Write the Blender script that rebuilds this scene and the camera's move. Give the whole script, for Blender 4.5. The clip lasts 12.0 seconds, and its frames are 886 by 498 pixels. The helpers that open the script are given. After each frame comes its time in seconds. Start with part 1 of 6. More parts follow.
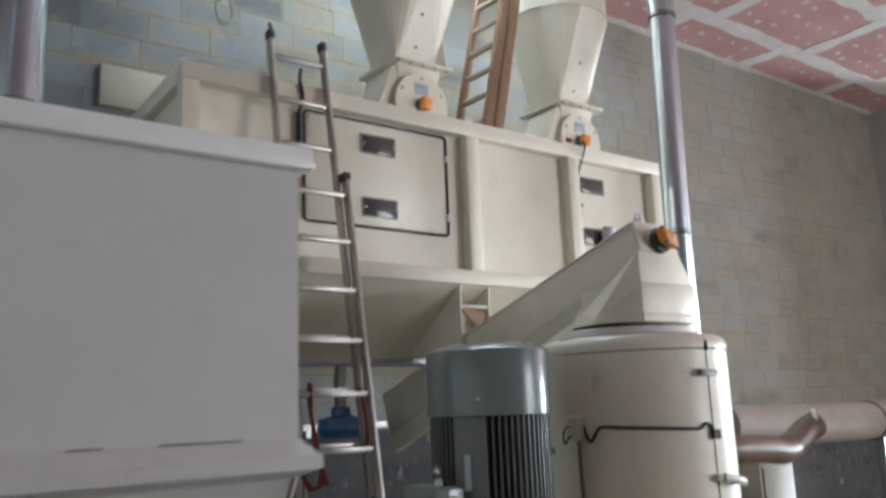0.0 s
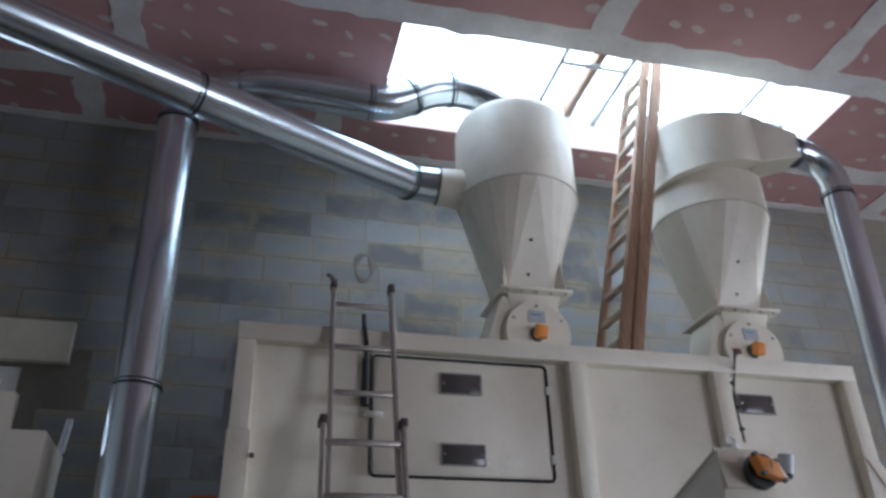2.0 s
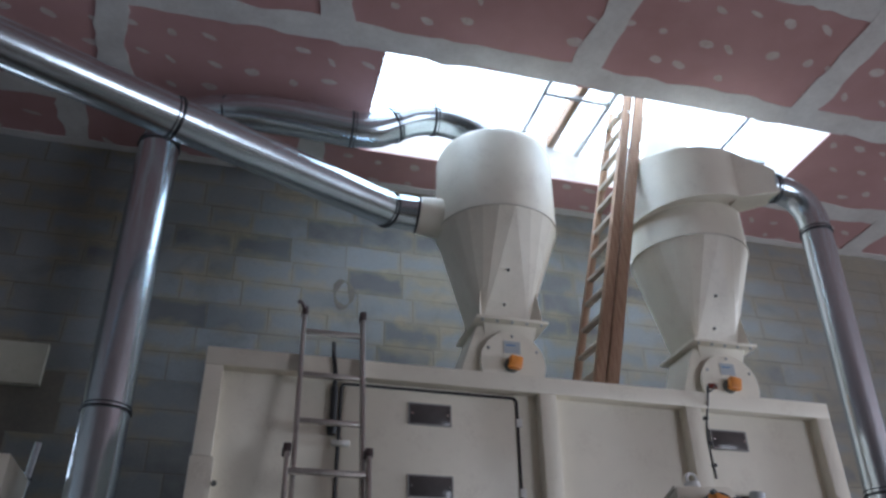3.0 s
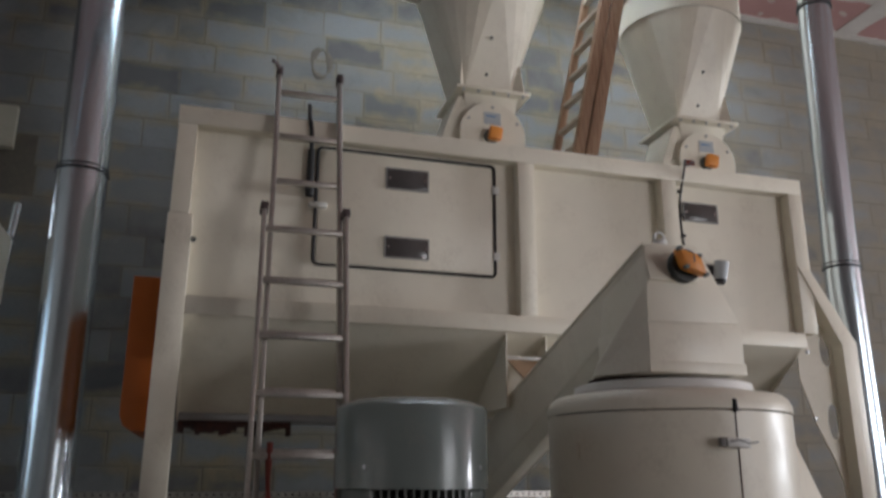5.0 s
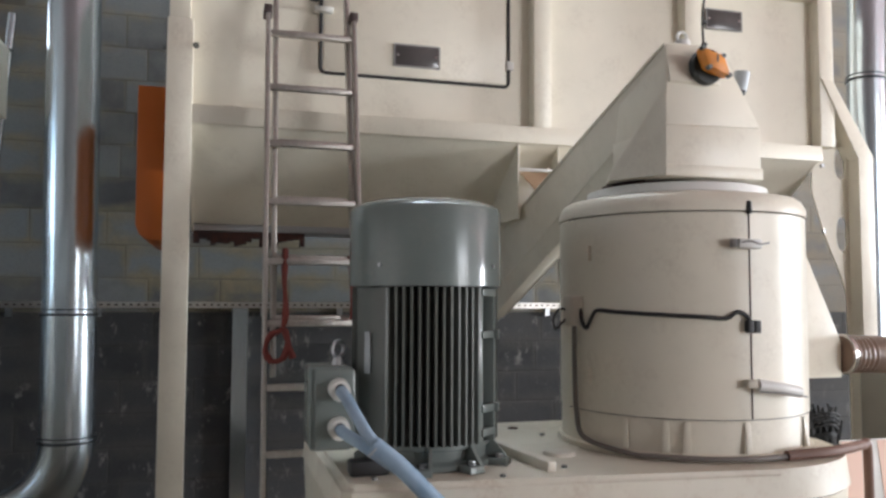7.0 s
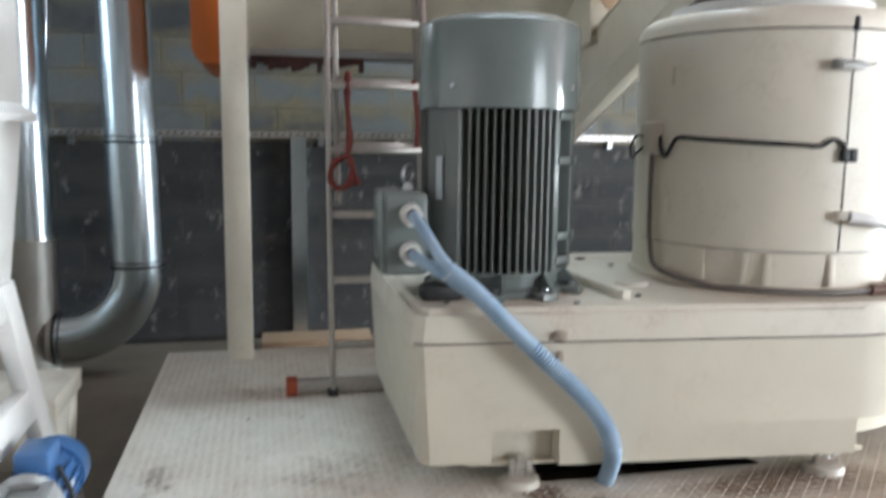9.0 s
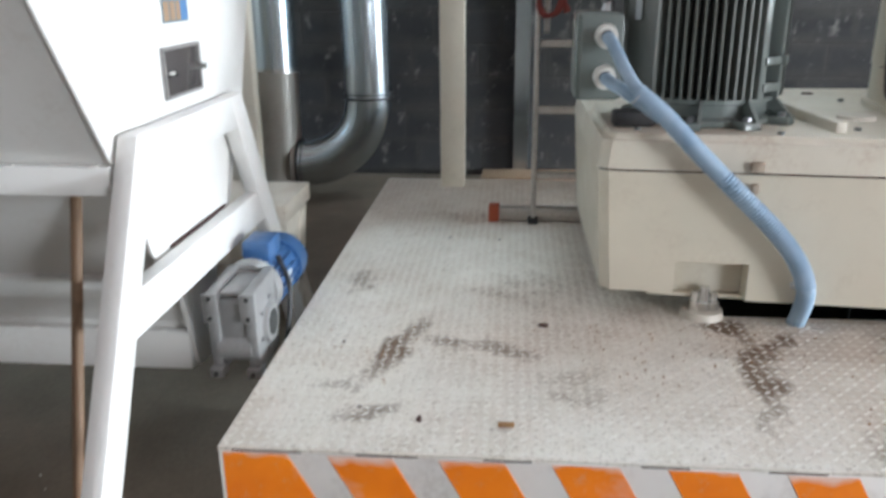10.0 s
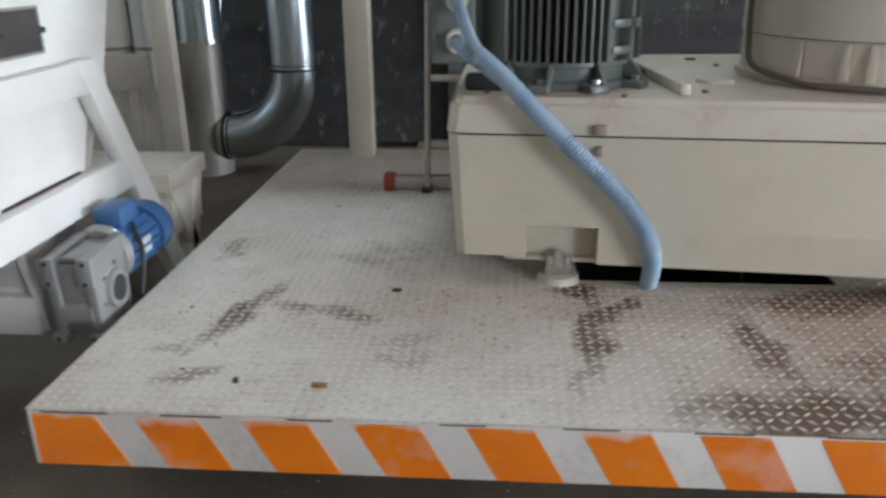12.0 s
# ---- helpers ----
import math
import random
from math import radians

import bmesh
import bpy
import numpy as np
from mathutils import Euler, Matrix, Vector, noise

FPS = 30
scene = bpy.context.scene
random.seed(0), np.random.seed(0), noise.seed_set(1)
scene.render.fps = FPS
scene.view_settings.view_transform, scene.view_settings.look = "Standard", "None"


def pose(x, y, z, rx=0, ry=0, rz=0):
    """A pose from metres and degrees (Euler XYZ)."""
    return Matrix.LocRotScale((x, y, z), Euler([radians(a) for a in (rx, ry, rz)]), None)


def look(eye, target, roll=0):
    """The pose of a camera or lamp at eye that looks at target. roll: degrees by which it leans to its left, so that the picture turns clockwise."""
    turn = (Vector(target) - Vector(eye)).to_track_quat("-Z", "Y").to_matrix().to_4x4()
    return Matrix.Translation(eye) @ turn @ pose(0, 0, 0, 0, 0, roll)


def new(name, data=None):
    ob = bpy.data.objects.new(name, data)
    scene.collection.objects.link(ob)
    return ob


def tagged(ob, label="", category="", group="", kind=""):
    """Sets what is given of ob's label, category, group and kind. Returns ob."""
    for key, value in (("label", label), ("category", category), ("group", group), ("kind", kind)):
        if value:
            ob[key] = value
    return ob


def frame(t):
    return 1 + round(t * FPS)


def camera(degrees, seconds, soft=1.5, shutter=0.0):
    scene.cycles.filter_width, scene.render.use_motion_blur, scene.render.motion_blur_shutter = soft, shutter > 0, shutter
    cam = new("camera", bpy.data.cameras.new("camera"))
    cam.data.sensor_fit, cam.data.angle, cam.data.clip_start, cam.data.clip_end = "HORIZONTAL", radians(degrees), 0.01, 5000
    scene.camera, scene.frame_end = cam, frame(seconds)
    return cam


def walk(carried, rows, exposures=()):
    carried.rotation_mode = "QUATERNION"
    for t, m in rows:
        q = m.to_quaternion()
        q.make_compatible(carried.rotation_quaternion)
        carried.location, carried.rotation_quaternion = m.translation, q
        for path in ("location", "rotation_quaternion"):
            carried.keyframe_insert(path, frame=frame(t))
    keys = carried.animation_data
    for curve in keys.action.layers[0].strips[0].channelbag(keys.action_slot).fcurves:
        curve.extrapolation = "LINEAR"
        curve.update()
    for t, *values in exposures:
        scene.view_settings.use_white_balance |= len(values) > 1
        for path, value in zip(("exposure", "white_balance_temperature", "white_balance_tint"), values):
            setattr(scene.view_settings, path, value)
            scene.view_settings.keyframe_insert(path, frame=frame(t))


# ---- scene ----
cam = camera(58.2, 12.0, soft=2.7, shutter=0.4)
PATH = [
    (0, (0.028, 0.144, 1.664), (1.187, 1.728, 2.049), -2.2),
    (0.5, (0.405, 0.202, 1.695), (1.503, 1.775, 2.262), -3.0),
    (1, (0.793, 0.128, 1.702), (1.653, 1.778, 2.434), -1.5),
    (1.3, (0.981, 0.113, 1.728), (1.725, 1.75, 2.602), -2.6),
    (1.5, (1.136, 0.102, 1.75), (1.936, 1.667, 2.704), -3.2),
    (2, (1.392, 0.028, 1.747), (1.833, 1.719, 2.718), -1.5),
    (2.5, (1.513, -0.005, 1.767), (1.886, 1.665, 2.801), -0.4),
    (2.7, (1.519, -0.005, 1.766), (1.955, 1.65, 2.802), -0.3),
    (4.3, (1.543, 0.01, 1.705), (2.011, 1.746, 2.581), -0.3),
    (4.5, (1.557, 0.045, 1.697), (2.053, 1.824, 2.465), -0.6),
    (5, (1.574, 0.085, 1.656), (2.114, 1.931, 2.205), 0.2),
    (5.5, (1.576, 0.108, 1.615), (2.13, 1.991, 1.996), 0.3),
    (6, (1.568, 0.127, 1.591), (2.129, 2.029, 1.855), -0.0),
    (6.5, (1.572, 0.138, 1.576), (2.122, 2.053, 1.745), 0.1),
    (8.5, (1.556, 0.195, 1.554), (2.073, 2.126, 1.589), 1.0),
    (9, (1.515, 0.26, 1.524), (1.941, 2.193, 1.244), 0.7),
    (9.5, (1.537, 0.27, 1.479), (1.702, 2.209, 1.017), -0.6),
    (10, (1.678, 0.174, 1.444), (1.508, 2.061, 0.803), -0.5),
    (10.5, (1.756, 0.113, 1.419), (1.489, 1.951, 0.678), -0.5),
    (11, (1.806, 0.088, 1.411), (1.575, 1.912, 0.623), -1.9),
    (11.5, (1.9, 0.092, 1.413), (1.728, 1.96, 0.719), -2.6),
    (12, (2.122, 0.196, 1.401), (1.967, 2.066, 0.708), -0.7),
]
EXPOSURES = [  # seconds, stops, kelvin, tint
    (0.0, 0.0, 6150, 9), (0.5, 0.0, 6050, 10), (1.0, -0.3, 5900, 11), (1.5, -0.34, 5800, 13), (2.0, -0.93, 5700, 14), (2.7, -1.05, 5700, 14),
    (4.3, -1.1, 6250, 14), (5.0, -0.86, 6500, 14), (5.5, -0.56, 6650, 12), (6.0, -0.16, 6550, 12), (6.5, 0.14, 6450, 12), (8.5, 0.56, 6300, 11),
    (9.0, 0.8, 6100, 7), (9.5, 1.02, 6050, 7), (10.0, 0.8, 6100, 8), (10.5, 0.3, 6100, 8), (12.0, 0.24, 6100, 8),
]
walk(cam, [(t, look(eye, target, roll)) for t, eye, target, roll in PATH], EXPOSURES)

# ---- world and lights ----
world = bpy.data.worlds.new("world")
scene.world = world
world.use_nodes = True
wn = world.node_tree.nodes
sky = wn.new("ShaderNodeTexSky")
sky.sky_type = "NISHITA"
sky.sun_disc = False
sky.sun_elevation, sky.sun_rotation = radians(48), radians(120)
wn["Background"].inputs["Strength"].default_value = 0.12
world.node_tree.links.new(sky.outputs["Color"], wn["Background"].inputs["Color"])


def lamp(name, kind, m, energy, color, **settings):
    data = bpy.data.lights.new(name, kind)
    data.energy, data.color = energy, color
    for key, value in settings.items():
        if key == "size":
            data.shape, data.size, data.size_y = "RECTANGLE", value[0], value[1]
        if key == "angle":
            data.angle = value
    ob = new(name, data)
    ob.matrix_world = m
    return ob


lamp("sun", "SUN", look((0, 0, 0), (-0.35, 0.6, -0.9)), 1.2, (1.0, 0.96, 0.9), angle=radians(12))
lamp("skylight_sky", "AREA", look((4.29, 5.075, 6.80), (4.29, 5.075, 0)), 270, (0.76, 0.91, 1.0), size=(4.02, 1.25))
lamp("door_sky", "AREA", look((30.15, -0.6, 2.1), (0, -0.6, 2.1)), 6700, (0.88, 0.95, 1.0), size=(3.7, 4.0))
# added fill for the south-facing fronts, in an unseen, invented opening
lamp("south_fill", "AREA", look((11.0, -6.15, 2.3), (11.0, 0, 2.3)), 680, (0.95, 0.97, 1.0), size=(5.0, 4.4))
lamp("window_sky", "AREA", look((-1.0, 6.62, 3.45), (-1.0, 0, 3.45)), 32, (0.9, 0.96, 1.0), size=(1.5, 1.0))
lamp("west_window_sky", "AREA", look((-5.15, 3.6, 2.6), (0, 3.6, 2.2)), 32, (0.66, 0.85, 1.0), size=(2.2, 2.0))

# ---- materials ----


class Nodes:
    """A small wrapper round a material's node tree."""

    def __init__(self, name):
        self.m = bpy.data.materials.new(name)
        self.m.use_nodes = True
        self.t = self.m.node_tree
        self.b = self.t.nodes["Principled BSDF"]

    def add(self, kind, **inputs):
        n = self.t.nodes.new(kind)
        for key, value in inputs.items():
            self.put(n, key.replace("_", " "), value)
        return n

    def put(self, n, key, value):
        sock = n.inputs[int(key[1:])] if key[0] == "i" and key[1:].isdigit() else n.inputs[key]
        if isinstance(value, bpy.types.NodeSocket):
            self.t.links.new(value, sock)
        else:
            sock.default_value = value

    def pos(self):
        return self.t.nodes.new("ShaderNodeNewGeometry").outputs["Position"]

    def noise(self, scale, detail=4.0, rough=0.55, vector=None, distortion=0.0):
        n = self.add("ShaderNodeTexNoise", Scale=scale, Detail=detail, Roughness=rough, Distortion=distortion)
        self.put(n, "Vector", vector if vector is not None else self.pos())
        return n.outputs["Fac"]

    def ramp(self, value, lo, hi, a=0.0, b=1.0):
        n = self.add("ShaderNodeMapRange")
        self.put(n, "Value", value)
        for key, v in zip(("From Min", "From Max", "To Min", "To Max"), (lo, hi, a, b)):
            self.put(n, key, v)
        return n.outputs["Result"]

    def math(self, op, a, b=0.0):
        n = self.t.nodes.new("ShaderNodeMath")
        n.operation = op
        self.put(n, "i0", a)
        self.put(n, "i1", b)
        return n.outputs[0]

    def mix(self, fac, a, b):
        n = self.t.nodes.new("ShaderNodeMix")
        n.data_type = "RGBA"
        self.put(n, "i0", fac)
        self.put(n, "i6", a if not isinstance(a, tuple) else (*a[:3], 1))
        self.put(n, "i7", b if not isinstance(b, tuple) else (*b[:3], 1))
        return n.outputs[2]

    def stretch(self, vector, scale):
        n = self.add("ShaderNodeMapping")
        self.put(n, "Vector", vector)
        n.inputs["Scale"].default_value = scale
        return n.outputs[0]

    def bump(self, height, strength, distance):
        n = self.add("ShaderNodeBump", Strength=strength, Distance=distance)
        self.put(n, "Height", height)
        self.put(self.b, "Normal", n.outputs[0])

    def done(self, color=None, rough=None, metal=0.0):
        if color is not None:
            self.put(self.b, "Base Color", (*color, 1) if isinstance(color, tuple) else color)
        if rough is not None:
            self.put(self.b, "Roughness", rough)
        self.b.inputs["Metallic"].default_value = metal
        return self.m


def shade(c, k):
    return tuple(min(1.0, v * k) for v in c)


def paint(name, color, rough=0.42, var=0.07, dirt=None, amount=0.25, grain=0.25, coat=0.0):
    """Sprayed paint: cloudy tone, fine orange peel, patches of dust or wear."""
    n = Nodes(name)
    c = n.mix(n.ramp(n.noise(2.3, 5), 0.3, 0.7), shade(color, 1 - var), shade(color, 1 + var))
    if dirt:
        spots = n.math("MULTIPLY", n.ramp(n.noise(5.5, 8, 0.7), 0.5, 0.75), n.ramp(n.noise(60, 3), 0.35, 0.6))
        c = n.mix(n.math("MULTIPLY", spots, amount), c, dirt)
    n.bump(n.noise(190, 2), grain, 0.0006)
    n.b.inputs["Coat Weight"].default_value = coat
    return n.done(c, n.ramp(n.noise(8, 4), 0.3, 0.7, rough - 0.06, rough + 0.1))


CREAM = (0.77, 0.715, 0.60)
cream = paint("cream_paint", CREAM, 0.35, 0.05, (0.33, 0.25, 0.17), 0.3)
beige = paint("beige_machine_enamel", (0.62, 0.57, 0.46), 0.36, 0.05, (0.33, 0.25, 0.17), 0.25)
beige_dusty = paint("beige_machine_enamel_dusty", (0.63, 0.585, 0.485), 0.5, 0.06, (0.36, 0.25, 0.17), 0.55)
cream_dusty = paint("cream_paint_dusty", (0.63, 0.585, 0.50), 0.55, 0.07, (0.36, 0.25, 0.17), 0.75)
ivory = paint("ivory_paint", (0.73, 0.72, 0.69), 0.35, 0.04, (0.4, 0.33, 0.25), 0.25)
motor_grey = paint("grey_motor_enamel", (0.165, 0.192, 0.182), 0.16, 0.05, (0.32, 0.29, 0.24), 0.35)
motor_dark = paint("dark_grey_enamel", (0.115, 0.125, 0.118), 0.45, 0.08, (0.2, 0.17, 0.13), 0.3)
black_rubber = paint("black_rubber", (0.02, 0.02, 0.021), 0.55, 0.1)
dark_glass = paint("dark_window", (0.075, 0.068, 0.066), 0.12, 0.15, (0.2, 0.18, 0.16), 0.3)
steel_frame = paint("dull_steel_edge", (0.25, 0.24, 0.23), 0.4, 0.1)
orange = paint("orange_plastic", (0.80, 0.29, 0.05), 0.4, 0.1, (0.2, 0.07, 0.03), 0.4)
orange_sheet = paint("orange_guard_paint", (0.50, 0.12, 0.012), 0.42, 0.06)
blue_paint = paint("blue_motor_paint", (0.045, 0.12, 0.275), 0.33, 0.08, (0.2, 0.2, 0.2), 0.3)
white_plastic = paint("white_plastic", (0.72, 0.71, 0.66), 0.4, 0.04)
red_cloth = paint("red_strap", (0.15, 0.026, 0.018), 0.8, 0.2)
plug_red = paint("brick_red_plastic", (0.42, 0.085, 0.035), 0.55, 0.12)
tan_card = paint("tan_cardboard", (0.36, 0.24, 0.15), 0.85, 0.12)
rust_pipe = paint("rust_brown_conduit", (0.16, 0.085, 0.06), 0.6, 0.2)
duct_matt = paint("dusty_brown_duct", (0.30, 0.25, 0.215), 0.55, 0.12, (0.2, 0.15, 0.11), 0.4)
cabinet_beige = paint("beige_cabinet", (0.33, 0.295, 0.24), 0.5, 0.08)
sticker_teal = paint("printed_sticker", (0.13, 0.19, 0.22), 0.4, 0.2)
rust_dark = paint("dark_rusty_cap", (0.055, 0.036, 0.034), 0.6, 0.2)
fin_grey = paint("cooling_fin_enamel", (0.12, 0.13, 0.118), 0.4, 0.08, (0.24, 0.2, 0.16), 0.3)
# own colour of black fittings; on stator and slot plates it paints in shade
black_and_gap_shade = paint("black_part_and_gap_shade", (0.03, 0.032, 0.03), 0.6, 0.1)
conduit_grey = paint("grey_brown_conduit", (0.17, 0.15, 0.135), 0.45, 0.12)
rust_tan = paint("tan_stained_bracket", (0.36, 0.29, 0.22), 0.6, 0.15, (0.15, 0.09, 0.05), 0.6)
label_paper = paint("label_paper", (0.40, 0.43, 0.45), 0.5, 0.12)
label_blue = paint("label_blue", (0.10, 0.22, 0.42), 0.5, 0.1)
lintel_mat = paint("painted_concrete_lintel", (0.42, 0.39, 0.31), 0.85, 0.12, (0.2, 0.17, 0.13), 0.4)
frame_white = paint("window_frame_paint", (0.6, 0.6, 0.57), 0.5, 0.06)
edge_white = paint("chipped_white_edge", (0.86, 0.84, 0.80), 0.5, 0.06, (0.3, 0.24, 0.18), 0.4)
straw = paint("broom_bristle", (0.30, 0.175, 0.08), 0.9, 0.25)
black_wire = paint("black_mesh_wire", (0.03, 0.03, 0.03), 0.6, 0.1)


def metal(name, color, rough, spangle=0.06, streak=False):
    """Bare metal with faint spangle and smears."""
    n = Nodes(name)
    v = n.add("ShaderNodeTexVoronoi", Scale=70.0)
    n.put(v, "Vector", n.pos())
    tone = n.math("ADD", n.math("MULTIPLY", v.outputs["Distance"], 0.3), n.math("MULTIPLY", n.noise(2.0, 4), 0.8))
    c = n.mix(n.ramp(tone, 0.25, 0.85), shade(color, 1 - spangle), shade(color, 1 + spangle))
    smear = n.noise(1.0, 4, 0.5, n.stretch(n.pos(), (5, 5, 1.2)))
    return n.done(c, n.ramp(smear, 0.3, 0.7, rough - 0.01, rough + 0.015), 1.0)


galvanised = metal("galvanised_sheet", (0.65, 0.73, 0.79), 0.235, 0.06)
zinc_dull = metal("dull_zinc", (0.42, 0.43, 0.44), 0.38)
zinc_dusty = paint("dusty_zinc", (0.40, 0.385, 0.345), 0.4, 0.12, (0.25, 0.2, 0.15), 0.5)
zinc_dusty.node_tree.nodes["Principled BSDF"].inputs["Metallic"].default_value = 0.35
aluminium = metal("ladder_aluminium", (0.52, 0.49, 0.455), 0.42, 0.25)
bright_steel = metal("bright_steel", (0.7, 0.7, 0.68), 0.22)
cast_alu = paint("cast_aluminium", (0.31, 0.31, 0.305), 0.34, 0.15, (0.12, 0.1, 0.085), 0.6)
cast_alu.node_tree.nodes["Principled BSDF"].inputs["Metallic"].default_value = 0.3
band_dark = metal("dark_clamp_band", (0.07, 0.075, 0.08), 0.4)

n = Nodes("clear_ribbed_hose")
n.bump(n.noise(25, 2), 0.1, 0.002)
hose_brown = n.done(n.mix(n.noise(6, 4), (0.12, 0.075, 0.055), (0.21, 0.14, 0.10)), 0.38)

n = Nodes("blue_grey_conduit")
cable_blue = n.done(n.mix(n.ramp(n.noise(7, 5), 0.3, 0.7), (0.18, 0.28, 0.39), (0.36, 0.46, 0.56)), 0.5)

n = Nodes("old_ladder_wood")
grain = n.noise(1.0, 6, 0.6, n.stretch(n.pos(), (70, 70, 5)))
wood = n.done(n.mix(n.ramp(grain, 0.3, 0.7), (0.20, 0.10, 0.055), (0.40, 0.245, 0.15)), 0.65)
n.bump(grain, 0.3, 0.002)

n = Nodes("broom_wood")
wood_dark = n.done(n.mix(n.noise(1.0, 6, 0.6, n.stretch(n.pos(), (70, 70, 5))), (0.17, 0.10, 0.06), (0.3, 0.19, 0.11)), 0.6)

n = Nodes("dusty_broom_head")
wood_pale = n.done(n.mix(n.noise(12, 6, 0.6), (0.36, 0.29, 0.22), (0.50, 0.43, 0.35)), 0.7)

n = Nodes("worn_orange_paint")
wear = n.ramp(n.noise(30, 8, 0.75), 0.56, 0.7)
c = n.mix(n.ramp(n.noise(6, 4), 0.3, 0.7), (0.80, 0.185, 0.002), (0.93, 0.25, 0.004))
faded = n.ramp(n.noise(4.2, 4, 0.6), 0.58, 0.68, 0, 0.55)
c = n.mix(faded, c, (0.78, 0.45, 0.33))
c = n.mix(n.math("MULTIPLY", wear, 0.35), c, (0.6, 0.42, 0.3))
hz = n.add("ShaderNodeSeparateXYZ")
n.put(hz, "Vector", n.pos())
edge = n.ramp(n.math("ADD", hz.outputs[2], n.math("MULTIPLY", n.math("SUBTRACT", n.noise(5.5, 3), 0.5), 0.13)), 0.385, 0.405)
c = n.mix(n.math("MULTIPLY", edge, 0.8), c, (0.80, 0.66, 0.58))
hazard_orange = n.done(c, 0.5)

n = Nodes("skylight_glass")
n.b.inputs["Transmission Weight"].default_value = 1.0
glass = n.done((0.95, 0.97, 0.97), 0.02)


def speckled(name, dark, light, rough, s1, s2, bump, bdist):
    n = Nodes(name)
    a = n.noise(s1, 8, 0.65)
    b = n.noise(s2, 4, 0.6)
    c = n.mix(n.ramp(n.math("ADD", n.math("MULTIPLY", a, 0.7), n.math("MULTIPLY", b, 0.3)), 0.35, 0.65), dark, light)
    n.bump(b, bump, bdist)
    return n.done(c, rough)


floor_mat = speckled("dusty_concrete_floor", (0.125, 0.101, 0.073), (0.215, 0.177, 0.13), 0.85, 1.6, 55, 0.35, 0.004)
plain_wall = speckled("plain_render_wall", (0.30, 0.295, 0.28), (0.40, 0.39, 0.37), 0.9, 1.5, 40, 0.4, 0.004)
mortar = speckled("tan_mortar", (0.105, 0.096, 0.082), (0.175, 0.151, 0.114), 0.95, 2.2, 30, 0.6, 0.003)
mortar_dark = speckled("dark_mortar", (0.035, 0.034, 0.032), (0.085, 0.08, 0.075), 0.95, 3, 45, 0.8, 0.006)
pebble = speckled("pale_rubble", (0.15, 0.135, 0.115), (0.26, 0.235, 0.205), 0.9, 8, 60, 0.4, 0.003)
plaster = speckled("joint_plaster", (0.52, 0.485, 0.46), (0.68, 0.65, 0.62), 0.9, 2.5, 30, 0.25, 0.002)
plaster_thin = speckled("thin_plaster_dab", (0.46, 0.34, 0.325), (0.62, 0.55, 0.53), 0.9, 9, 30, 0.25, 0.002)
gunk = speckled("dark_rusty_felt", (0.015, 0.016, 0.02), (0.085, 0.03, 0.02), 0.9, 9, 50, 0.5, 0.004)


